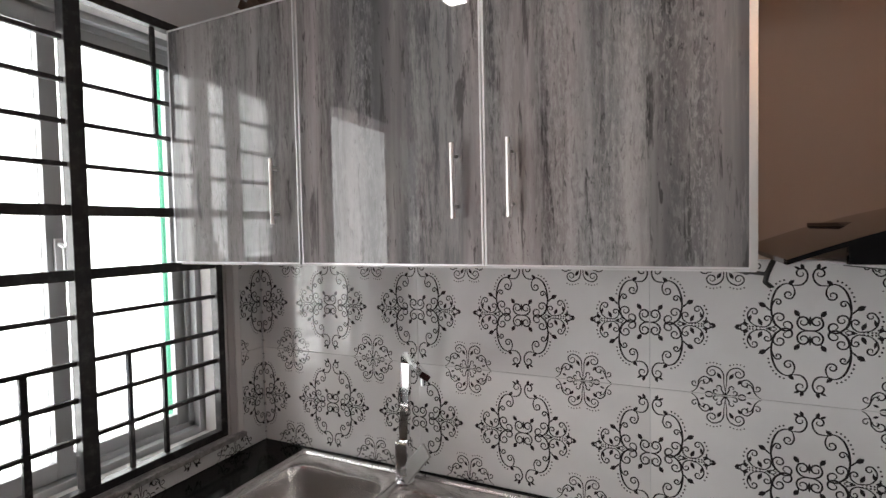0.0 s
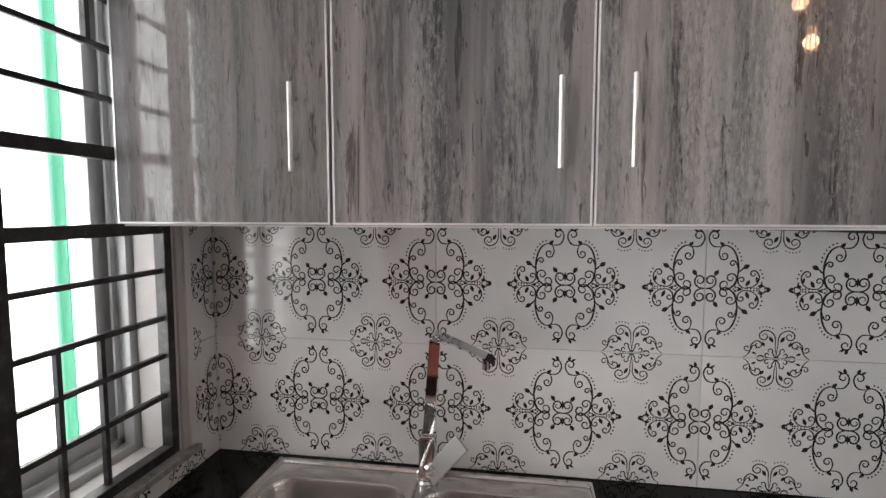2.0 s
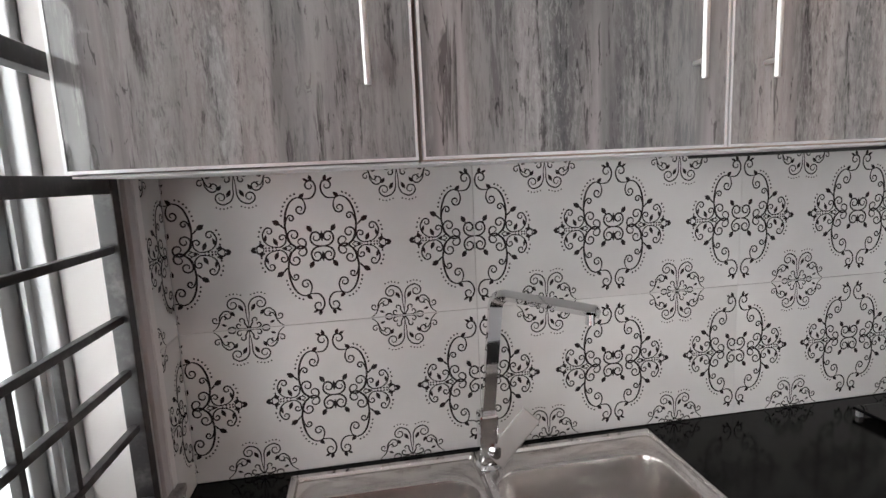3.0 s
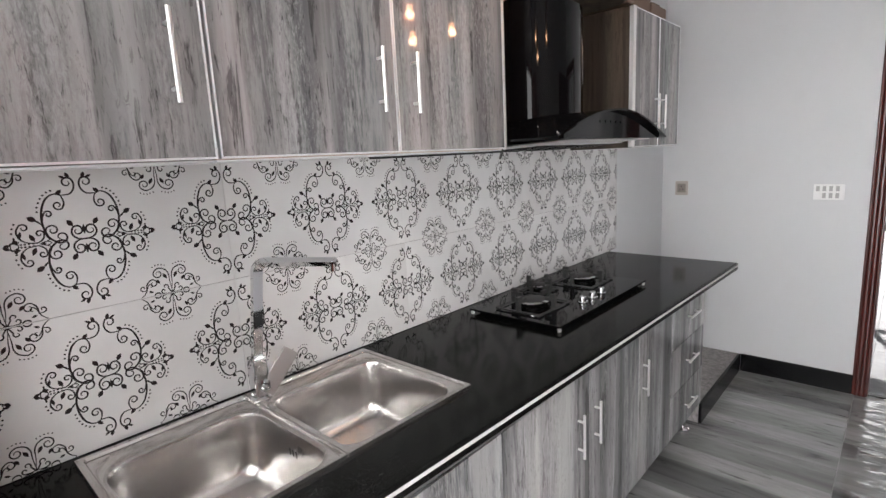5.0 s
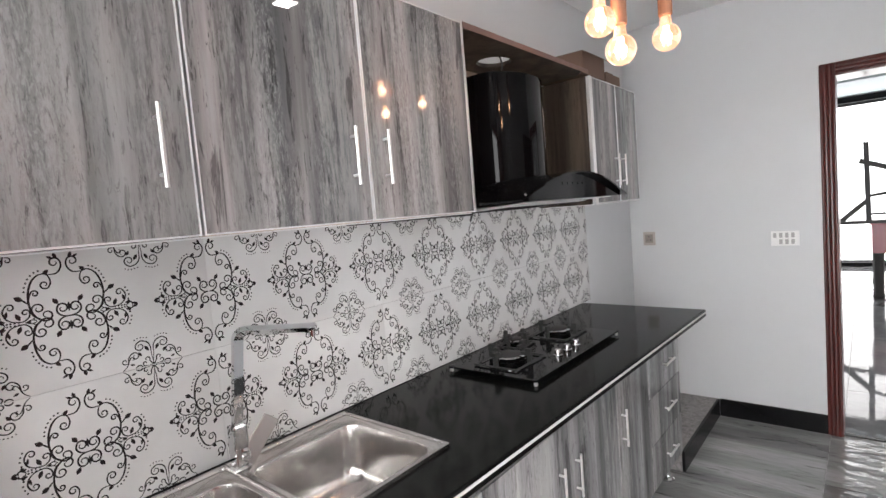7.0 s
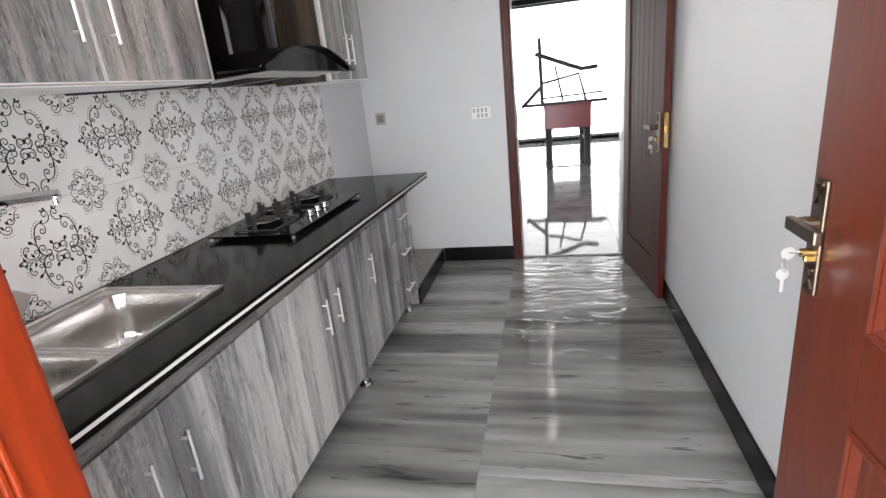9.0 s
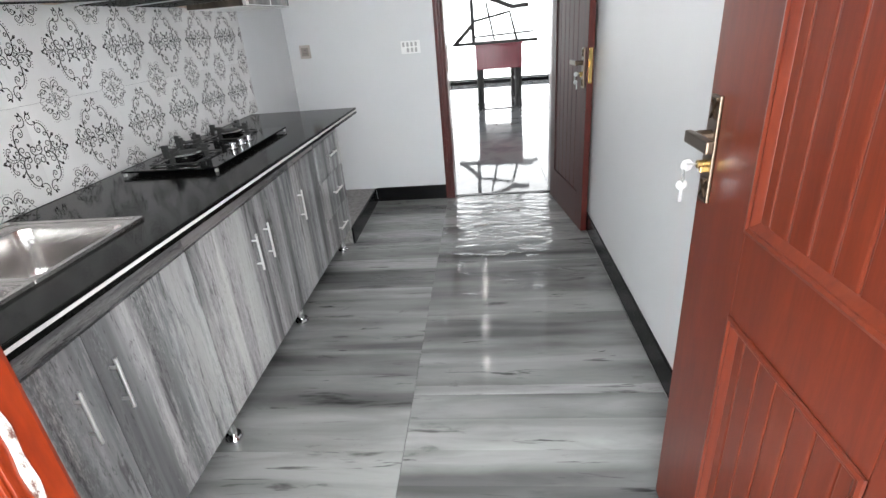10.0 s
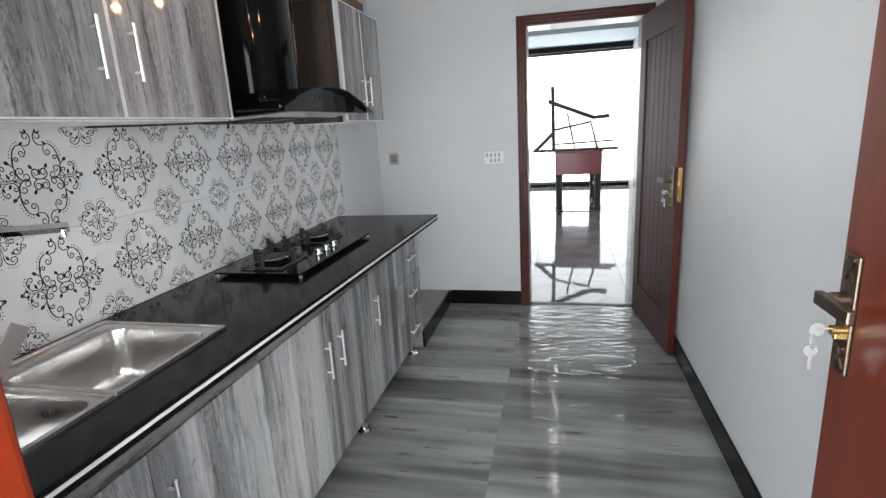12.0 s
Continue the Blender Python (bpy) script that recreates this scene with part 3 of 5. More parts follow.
leaf2.matrix_basis = pose(3.665, -2.002, 0.008, 0, 0, 180 + 7.6)
structure("threshold", block(X1 + 0.02, X1 + 0.06, -2.0, -1.205, -0.004, 0.004, 0.001), SKIRT, "thin black stone strip across the doorway", True)

# ---- window ----
wf = thing("window_kitchen", "grey aluminium sliding window with clear panes and a small latch", "window")
tagged(wf, kind="structure")
ALUGREY = material("grey_window_aluminium", (0.55, 0.56, 0.57), 0.35, 0.3)[0]
Y0, Y1, Z0, Z1 = -0.945, -0.155, 0.945, 2.215


def rail_frame(bm, xa, xb, ya, yb, za, zb, w):
    box(bm, xa, xb, ya, ya + w, za, zb, 0.002)
    box(bm, xa, xb, yb - w, yb, za, zb, 0.002)
    box(bm, xa, xb, ya + w, yb - w, za, za + w, 0.002)
    box(bm, xa, xb, ya + w, yb - w, zb - w, zb, 0.002)
    return bm


bm = rail_frame(bmesh.new(), -0.215, -0.105, Y0, Y1, Z0, Z1, 0.028)
for x in (-0.185, -0.16, -0.135):
    box(bm, x - 0.003, x + 0.003, Y0 + 0.028, Y1 - 0.028, Z0 + 0.028, Z0 + 0.045)
    box(bm, x - 0.003, x + 0.003, Y0 + 0.028, Y1 - 0.028, Z1 - 0.045, Z1 - 0.028)
    box(bm, x - 0.003, x + 0.003, Y1 - 0.045, Y1 - 0.028, Z0 + 0.028, Z1 - 0.028)
part("window_frame", bm, ALUGREY, wf)
for xa, ya, yb in ((-0.172, -0.62, -0.185), (-0.147, -0.915, -0.575)):
    sash = part("sash", rail_frame(bmesh.new(), xa, xa + 0.022, ya, yb, Z0 + 0.032, Z1 - 0.032, 0.045), ALUGREY, wf)
    pane = part("pane", block(xa + 0.009, xa + 0.013, ya + 0.044, yb - 0.044, Z0 + 0.076, Z1 - 0.076), PANE, sash)
    pane.visible_shadow = False
bm = block(-0.123, -0.113, -0.605, -0.585, 1.50, 1.60, 0.002)
tube(bm, [(-0.112, -0.595, 1.585), (-0.09, -0.595, 1.575), (-0.088, -0.595, 1.50)], 0.006, 8)
part("window_latch", bm, ALU, wf, "small silver window latch")

gr = thing("window_grille", "black painted steel window grille with square bars and short verticals", "window grille")
bm = bmesh.new()
GX = -0.012


def bar(bm, y0, y1, z0, z1, t=0.006):
    return box(bm, GX - t, GX + t, y0, y1, z0, z1, 0.0012)


outer = part("grille_frame", rail_frame(bmesh.new(), GX - 0.014, GX + 0.014, Y0 + 0.003, -0.168, 0.955, 2.215, 0.024), GRILLE, gr)
for nm, b in (("heavy_bar", (Y0 + 0.028, -0.193, 1.655, 1.682)), ("heavy_bar", (Y0 + 0.028, -0.193, 1.496, 1.523))):
    part(nm, box(bmesh.new(), GX - 0.012, GX + 0.012, *b, 0.0015), GRILLE, gr)
part("mullion", box(bmesh.new(), GX - 0.016, GX + 0.016, -0.63, -0.588, 0.98, 2.19, 0.002), GRILLE, gr)
for z in (2.085, 1.983, 1.883, 1.78, 1.407, 1.293, 1.202, 1.105):
    part("thin_bar", bar(bmesh.new(), Y0 + 0.028, -0.193, z - 0.006, z + 0.006), GRILLE, gr)
for y, z0, z1 in ((-0.49, 0.98, 1.296), (-0.38, 0.98, 1.296), (-0.745, 0.98, 1.296), (-0.84, 0.98, 1.296), (-0.375, 1.88, 2.19), (-0.80, 1.88, 2.19)):
    part("short_bar", box(bmesh.new(), GX - 0.0055, GX + 0.0055, y - 0.006, y + 0.006, z0, z1, 0.001), GRILLE, gr)

structure("window_reveal", rail_frame(bmesh.new(), -0.10, -0.001, Y0, Y1, Z0 + 0.0, Z1, 0.010), JAMB, "chipped cream plaster reveal of the window")
structure("window_trim", block(0.0005, 0.012, -0.1335, -0.112, 0.952, 1.528, 0.002), JAMB, "rough cream timber strip beside the window")
structure("window_trim", block(0.0005, 0.009, -0.160, -0.1345, 0.952, 1.528, 0.002), plaster("mauve_primer", (0.55, 0.50, 0.50), 0.6, 0.3), "dull mauve primed timber strip beside the grille")
structure("window_sill", block(-0.10, 0.028, -0.985, -0.112, 0.936, 0.952, 0.003), LEDGE, "grey stone sill with dust and chips")
pipe = thing("drain_pipe", "green plastic pipe standing outside the window", "pipe", at=(-0.42, -0.035, -0.03))
bm = lathe(bmesh.new(), [(0.019, -0.03), (0.019, 3.0)], (-0.42, -0.035, 0), 14)
part("pipe_length", bm, GREEN, pipe, smooth=True)
bm = lathe(bmesh.new(), [(0.024, 0.0), (0.024, 0.09)], (-0.42, -0.035, -0.03), 14)
part("pipe_collar", bm, GREEN, pipe, smooth=True)

# ---- upper cabinets ----
def bar_handle(parent, x, y, z0, z1, out=-0.026, along="z"):
    """A bar on two posts; y is the door face, out the way it stands off."""
    bm = bmesh.new()
    if along == "z":
        tube(bm, [(x, y + out, z0), (x, y + out, z1)], 0.0052, 10)
        for z in (z0 + 0.026, z1 - 0.026):
            tube(bm, [(x, y, z), (x, y + out, z)], 0.0042, 8)
    else:
        tube(bm, [(z0, y + out, x), (z1, y + out, x)], 0.0058, 10)
        for z in (z0 + 0.02, z1 - 0.02):
            tube(bm, [(z, y, x), (z, y + out, x)], 0.0042, 8)
    return part("handle", bm, STEEL, parent, "brushed steel bar handle", smooth=True)


def edging(parent, x0, x1, yf, z0, z1, w=0.004):
    bm = bmesh.new()
    ya, yb = yf - 0.0012, yf + 0.017
    box(bm, x0 - w, x0, ya, yb, z0 - w, z1 + w)
    box(bm, x1, x1 + w, ya, yb, z0 - w, z1 + w)
    box(bm, x0, x1, ya, yb, z0 - w, z0)
    box(bm, x0, x1, ya, yb, z1, z1 + w)
    return part("edge_trim", bm, ALU, parent, "thin bright aluminium edging")


def cabinet(name, label, x0, x1, depth, z0, z1, doors, side=VENEER, group="", trim=True):
    """A carcass of boards with its doors; doors are (x0, x1, z0, z1, handle...)."""
    ob = thing(name, label, "cabinet", group, at=((x0 + x1) / 2, -depth / 2, z0))
    t = 0.016
    yb = -depth + 0.019
    for nm, b in (("side_board", (x0, x0 + t, yb, -0.002, z0, z1)), ("side_board", (x1 - t, x1, yb, -0.002, z0, z1)),
                  ("base_board", (x0 + t, x1 - t, yb, -0.002, z0, z0 + t)),
                  ("cover_board", (x0 + t, x1 - t, yb, -0.002 if z0 > 1 else yb + 0.04, z1 - t, z1)),
                  ("back_board", (x0 + t, x1 - t, -0.010, -0.002, z0 + t, z1 - t))):
        part(nm, block(*b), side, ob)
    if z0 > 1.2:
        part("bottom_board", block(x0, x1, yb, -0.010, z0 - 0.004, z0 - 0.001), WHITEPL, ob, "white laminated underside")
    for dx0, dx1, dz0, dz1, hx, h0, h1, along in doors:
        g = 0.0055 if trim else 0.0015
        d = part("door" if along == "z" else "drawer_front", block(dx0 + g, dx1 - g, -depth, -depth + 0.017, dz0 + g, dz1 - g, 0.0008 if trim else 0.0012), VENEER if trim else VENEER_LIT, ob)
        if trim:
            edging(d, dx0 + g, dx1 - g, -depth, dz0 + g, dz1 - g)
        bar_handle(d, hx, -depth, h0, h1, along=along)
    return ob


UZ0, UZ1 = 1.522, 2.185

cabinet("wall_cabinet", "glossy grey oak wall cabinet with one door beside the window", 0.014, 0.501, 0.345, UZ0, UZ1,
        [(0.014, 0.501, UZ0, UZ1, 0.430, 1.625, 1.79, "z")], group="wall cabinets")
cabinet("wall_cabinet", "glossy grey oak wall cabinet with two doors above the sink", 0.505, 1.487, 0.345, UZ0, UZ1,
        [(0.505, 1.004, UZ0, UZ1, 0.943, 1.625, 1.782, "z"), (1.004, 1.487, UZ0, UZ1, 1.066, 1.625, 1.782, "z")], side=TAN, group="wall cabinets")
cabinet("wall_cabinet", "glossy grey oak wall cabinet with two narrow doors beyond the hood", 2.385, 3.02, 0.345, 1.508, 2.16,
        [(2.385, 2.70, 1.508, 2.16, 2.655, 1.60, 1.775, "z"), (2.70, 3.02, 1.508, 2.16, 2.745, 1.60, 1.775, "z")], side=BOARD, group="wall cabinets")
for nm, x0, x1, yf, z0, z1 in (("cabinet_profile", 1.474, 1.4868, -0.3475, UZ0, UZ1), ("cabinet_profile", 2.3855, 2.408, -0.3475, 1.508, 2.16)):
    pr = thing(nm, "wide bright aluminium profile covering the edge of a wall cabinet", "edge profile", "cabinet profiles", at=((x0 + x1) / 2, yf, z0))
    part("profile", block(x0, x1, yf - 0.002, yf, z0, z1, 0.0008), STEEL, pr)
# board bridging the hood bay, with its round duct hole
top = thing("bay_top_board", "brown laminated board over the hood with a round duct hole", "board", at=(1.93, -0.17, 2.165))
bm = bmesh.new()
n = 40
cx, cy, rr = 1.90, -0.165, 0.075
inner, outer_ = [], []
for i in range(n):
    a = 2 * math.pi * (i + 0.5) / n
    dx, dy = math.cos(a), math.sin(a)
    inner.append((cx + rr * dx, cy + rr * dy))
    k = min((2.382 - cx) / dx if dx > 0 else (1.49 - cx) / dx, (-0.004 - cy) / dy if dy > 0 else (-0.345 - cy) / dy)
    outer_.append((cx + k * dx, cy + k * dy))
for z in (2.168, 2.185):
    for i in range(n):
        j = (i + 1) % n
        bm.faces.new([bm.verts.new((*p, z)) for p in (inner[i], inner[j], outer_[j], outer_[i])])
for ring in (inner, outer_):
    for i in range(n):
        j = (i + 1) % n
        bm.faces.new([bm.verts.new(p) for p in ((*ring[i], 2.168), (*ring[j], 2.168), (*ring[j], 2.185), (*ring[i], 2.185))])
bmesh.ops.remove_doubles(bm, verts=bm.verts, dist=1e-5)
part("board", bm, BOARD, top)
part("front_edge", block(1.49, 2.382, -0.349, -0.3455, 2.166, 2.187), material("brown_edge_band", (0.16, 0.09, 0.075), 0.4)[0], top, "reddish brown edge band")

bay = thing("bay_back_board", "plain brown board closing the back of the hood bay", "board", at=(1.93, -0.004, 1.53))
part("back_panel", block(1.4875, 2.384, -0.012, -0.0025, 1.5215, 2.167), TAN, bay)

# ---- chimney hood ----
hood = thing("cooker_hood", "black glass chimney cooker hood with curved canopy between the cabinets", "cooker hood", at=(1.93, -0.15, 1.53))
arc = [(1.745, -0.004), (1.745, -0.20)] + [(1.94 - 0.195 * math.cos(a), -0.20 - 0.125 * math.sin(a)) for a in np.linspace(0.15, math.pi - 0.15, 16)] + [(2.135, -0.20), (2.135, -0.004)]
part("chimney", prism(bmesh.new(), arc, "z", 1.585, 2.085), BLACKGLASS, hood, "tall glossy black chimney with rounded front", smooth=True)
bm = prism(bmesh.new(), [(1.94 + 0.1965 * math.cos(a), -0.20 - 0.1265 * math.sin(a)) for a in np.linspace(0.62, 1.02, 7)] + [(1.94 + 0.194 * math.cos(a), -0.20 - 0.124 * math.sin(a)) for a in np.linspace(1.02, 0.62, 7)], "z", 1.78, 1.96)
part("chimney_label", bm, material("hood_label", (0.05, 0.05, 0.055), 0.25)[0], hood, "dark printed label on the chimney")
bm = bmesh.new()
sec = [(-0.004, 1.525), (-0.30, 1.538), (-0.52, 1.545), (-0.52, 1.568), (-0.25, 1.60), (-0.004, 1.60)]
prism(bm, sec, "x", 1.60, 2.26)
part("housing", bm, BLACKSTEEL, hood, "black enamelled housing")
part("underside", prism(bmesh.new(), [(-0.01, 1.5225), (-0.52, 1.5425), (-0.52, 1.5405), (-0.01, 1.5205)], "x", 1.61, 2.25), STEEL, hood, "brushed steel underside")
for xa in (1.63, 1.94):
    filt = part("grease_filter", prism(bmesh.new(), [(-0.05, 1.5195), (-0.40, 1.5335), (-0.40, 1.5305), (-0.05, 1.5165)], "x", xa, xa + 0.285), ALU, hood, "ribbed aluminium grease filter")
    slat = None
    for k in range(9):
        if slat is None:
            slat = part("slat", prism(bmesh.new(), [(-0.07, 1.5160), (-0.38, 1.5285), (-0.38, 1.5255), (-0.07, 1.5130)], "x", xa + 0.015, xa + 0.024), BLACKSTEEL, filt)
        else:
            again("slat", slat, filt, (0.03 * k, 0, 0))
bm = bmesh.new()
m_ = 24
def canopy_z(x):
    return 1.652 - 0.100 * abs((x - 1.915) / 0.418) ** 1.9
def canopy_y(x):
    return -0.562 + 0.010 * abs((x - 1.915) / 0.418) ** 2.2
xs = np.linspace(1.497, 2.333, m_)
rows = []
for x in xs:
    z = canopy_z(x)
    rows.append([bm.verts.new(p) for p in ((x, -0.03, z), (x, canopy_y(x), z), (x, canopy_y(x), z - 0.007), (x, -0.03, z - 0.007))])
for a, b in zip(rows, rows[1:]):
    for k in range(4):
        bm.faces.new((a[k], a[(k + 1) % 4], b[(k + 1) % 4], b[k]))
bm.faces.new(rows[0]); bm.faces.new(rows[-1][::-1])
part("glass_canopy", bm, BLACKGLASS, hood, "curved smoked glass canopy", smooth=True)
bm = bmesh.new()
fx = np.linspace(1.56, 2.31, 20)
poly = [(x, canopy_z(x) - 0.008) for x in fx] + [(2.31, 1.545), (1.56, 1.545)]
prism(bm, poly, "y", -0.532, -0.521)
panel = part("control_fascia", bm, BLACKGLASS, hood, "black glass control fascia")
for i in range(5):
    part("button", lathe(bmesh.new(), [(0.005, 0), (0.005, -0.002)], (1.80 + 0.04 * i, -0.5322, 1.605), 12, "y"), BLACKGLASS, panel)

# black flex from the hood, tucked under the neighbouring cabinet and hanging at its end
flex = thing("power_cable", "thin black cable hanging from the cooker hood against the cabinet end", "cable", at=(1.50, -0.30, 1.49))
part("cord", tube(bmesh.new(), [(1.515, -0.30, 1.545), (1.502, -0.315, 1.515), (1.500, -0.31, 1.500), (1.508, -0.30, 1.492)], 0.004, 8), RUBBER, flex, smooth=True)
part("cord", tube(bmesh.new(), [(1.502, -0.313, 1.514), (1.44, -0.20, 1.514), (1.32, -0.10, 1.514), (1.15, -0.03, 1.514)], 0.0035, 8), RUBBER, flex, smooth=True)
duct = thing("cable_loop", "short black cable looped through the duct hole", "cable", at=(1.93, -0.165, 2.10))
part("cord", tube(bmesh.new(), [(1.935, -0.155, 2.088), (1.945, -0.165, 2.125), (1.94, -0.18, 2.165), (1.93, -0.175, 2.20), (1.95, -0.13, 2.215)], 0.004, 8), RUBBER, duct, smooth=True)

# ---- cardboard on the cabinets ----
b1 = thing("cardboard_box", "open brown cardboard box lying on the wall cabinet", "box", at=(2.45, -0.17, 2.1615))
bm = bmesh.new()
box(bm, 2.42, 2.68, -0.30, -0.03, 2.188, 2.192)
for y0 in (-0.30, -0.034):
    box(bm, 2.42, 2.68, y0, y0 + 0.004, 2.192, 2.300)
for x0 in (2.42, 2.676):
    box(bm, x0, x0 + 0.004, -0.296, -0.034, 2.192, 2.300)
part("box_wall", bm, CARD, b1)
bm = bmesh.new()
prism(bm, [(-0.300, 2.3005), (-0.030, 2.306), (-0.030, 2.309), (-0.300, 2.3035)], "x", 2.42, 2.68)
prism(bm, [(-0.302, 2.300), (-0.345, 2.273), (-0.348, 2.275), (-0.302, 2.304)], "x", 2.43, 2.67)
part("flap", bm, CARD, b1)
b2 = thing("cardboard_box", "small brown cardboard box on top of the wall cabinet", "box", at=(2.83, -0.19, 2.161))
part("box_wall", block(2.675, 2.88, -0.31, -0.08, 2.161, 2.232, 0.002), CARD, b2)
part("flap", block(2.675, 2.78, -0.312, -0.078, 2.2325, 2.235), CARD, b2)
s = thing("paper_scrap", "crumpled brown wrapping paper lying on the wall cabinet", "paper", at=(0.36, -0.30, UZ1))
bm = bmesh.new()
rnd = random.Random(4)
pts = [[(0.30 + 0.014 * i, -0.34 + 0.02 * j, UZ1 + 0.004 + 0.03 * rnd.random()) for j in range(6)] for i in range(9)]
vg = [[bm.verts.new(p) for p in row] for row in pts]
for i in range(8):
    for j in range(5):
        bm.faces.new((vg[i][j], vg[i + 1][j], vg[i + 1][j + 1], vg[i][j + 1]))
bmesh.ops.solidify(bm, geom=bm.faces[:], thickness=0.0015)
part("paper", bm, CARD, s)

# ---- lower cabinets ----
LZ0, LZ1, LY = 0.116, 0.748, 0.600


def feet(ob, xs):
    for x in xs:
        bm = lathe(bmesh.new(), [(0.038, 0.0), (0.038, 0.008), (0.031, 0.015), (0.018, 0.016), (0.018, 0.105), (0.026, 0.108), (0.026, 0.1155)], (x, -0.535, 0.0005), 16)
        part("foot", bm, CHROME, ob, "round chrome cabinet foot", smooth=True)


def unit(label, x0, x1, doors, fx):
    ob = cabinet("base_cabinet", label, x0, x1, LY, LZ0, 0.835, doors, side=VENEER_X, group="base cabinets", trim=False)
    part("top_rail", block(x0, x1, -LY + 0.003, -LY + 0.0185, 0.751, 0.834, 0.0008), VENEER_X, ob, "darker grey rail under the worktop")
    feet(ob, fx)
    return ob


unit("glossy grey oak base cabinet under the sink, two doors", 0.135, 1.095,
     [(0.135, 0.610, LZ0, LZ1, 0.521, 0.513, 0.656, "z"), (0.610, 1.095, LZ0, LZ1, 0.653, 0.513, 0.656, "z")], (0.25, 1.13))
unit("glossy grey oak base cabinet beside the sink, two doors", 1.098, 2.012,
     [(1.098, 1.605, LZ0, LZ1, 1.530, 0.480, 0.628, "z"), (1.605, 2.012, LZ0, LZ1, 1.643, 0.480, 0.628, "z")], (1.93,))
unit("narrow glossy grey oak base cabinet below the hob", 2.015, 2.348,
     [(2.015, 2.348, LZ0, LZ1, 2.055, 0.480, 0.628, "z")], ())
unit("glossy grey oak cabinet with three drawers at the worktop end", 2.351, 2.812,
     [(2.351, 2.812, 0.545, LZ1, 0.655, 2.52, 2.66, "x"), (2.351, 2.812, 0.325, 0.545, 0.440, 2.52, 2.66, "x"),
      (2.351, 2.812, LZ0, 0.325, 0.215, 2.52, 2.66, "x")], (2.72,))
filler = thing("base_cabinet", "narrow grey laminated filler panel beside the base cabinets", "cabinet", "base cabinets", at=(0.07, -0.3, 0.0985))
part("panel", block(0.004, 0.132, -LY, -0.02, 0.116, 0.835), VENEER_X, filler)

# ---- worktop ----
INLAY = material("inlay_stone", (0.62, 0.61, 0.60), 0.4)[0]
wt = thing("worktop", "polished black granite worktop with white inlaid front line", "worktop", at=(1.44, -0.34, 0.836))


def fronted(bm):
    """Skews the front edge forward towards the far end, to fit the camera's view."""
    for v in bm.verts:
        if v.co.y < -0.70:
            v.co.y += 0.061 - 0.0275 * v.co.x
    return bm


part("slab", fronted(pierced(bmesh.new(), "z", 0.862, 0.885, (0.003, 2.84, -0.728, -0.0035), [(0.24, 1.035, -0.505, -0.065)])), GRANITE, wt)
part("front_lip", fronted(block(0.003, 2.84, -0.733, -0.7285, 0.8735, 0.8846, 0.002)), GRANITE, wt)
part("white_line", fronted(block(0.003, 2.841, -0.7325, -0.7285, 0.8635, 0.8730)), INLAY, wt, "white inlaid line")
part("lower_strip", fronted(block(0.003, 2.839, -0.733, -0.728, 0.8480, 0.8630)), GRANITE, wt)
part("underside_strip", fronted(block(0.003, 2.839, -0.7275, -0.600, 0.8480, 0.8615)), GRANITE, wt)
part("white_end_line", block(2.8405, 2.842, -0.64, -0.0035, 0.8645, 0.8725), INLAY, wt, "white inlaid line")

# ---- sink ----
sink = thing("double_sink", "stainless steel double bowl sink set into the worktop", "sink", at=(0.63, -0.29, 0.886))


def rounded(x0, x1, y0, y1, r, n=8):
    out = []
    for cx_, cy_, a0 in ((x1 - r, y1 - r, 0), (x0 + r, y1 - r, 90), (x0 + r, y0 + r, 180), (x1 - r, y0 + r, 270)):
        for i in range(n + 1):
            a = radians(a0 + 90 * i / n)
            out.append((cx_ + r * math.cos(a), cy_ + r * math.sin(a)))
    return out


def loop_strip(bm, loops):
    rings = [[bm.verts.new((*p, z)) for p in pts] for pts, z in loops]
    for a, b in zip(rings, rings[1:]):
        for i in range(len(a)):
            j = (i + 1) % len(a)
            bm.faces.new((a[i], a[j], b[j], b[i]))
    return rings


def half(x0, x1, b0, b1, name, drain):
    y0, y1 = -0.53, -0.04
    bm = bmesh.new()
    o = rounded(x0, x1, y0, y1, 0.003)
    loops = [(rounded(x0 - 0.0, x1, y0, y1, 0.003), 0.8853), (rounded(x0 + 0.001, x1 - 0.001, y0 + 0.001, y1 - 0.001, 0.004), 0.8945),
             (rounded(x0 + 0.014, x1 - 0.006, y0 + 0.014, y1 - 0.014, 0.010), 0.8955), (rounded(x0 + 0.018, x1 - 0.008, y0 + 0.018, y1 - 0.018, 0.012), 0.8895),
             (rounded(b0 - 0.008, b1 + 0.008, -0.508, -0.112, 0.068), 0.8893), (rounded(b0, b1, -0.500, -0.120, 0.062), 0.884),
             (rounded(b0 + 0.003, b1 - 0.003, -0.497, -0.123, 0.060), 0.874)]
    loops += [(rounded(b0 + g, b1 - g, -0.500 + g, -0.120 - g, 0.060), z) for g, z in
              ((0.008, 0.80), (0.012, 0.758), (0.0155, 0.742), (0.022, 0.729), (0.031, 0.720), (0.043, 0.7145), (0.057, 0.7125))]
    loops += [(rounded((b0 + b1) / 2 - 0.042, (b0 + b1) / 2 + 0.042, -0.347, -0.263, 0.0418), 0.708)]
    rings = loop_strip(bm, loops)
    ob = part(name, bm, SINKSTEEL, sink, smooth=True)
    c = ((b0 + b1) / 2, -0.305)
    part("drain", lathe(bmesh.new(), [(0.0, 0.704), (0.041, 0.705), (0.041, 0.7095), (0.034, 0.7085), (0.030, 0.704)][1:], (*c, 0), 24), CHROME, ob, "round drain", smooth=True)
    return ob


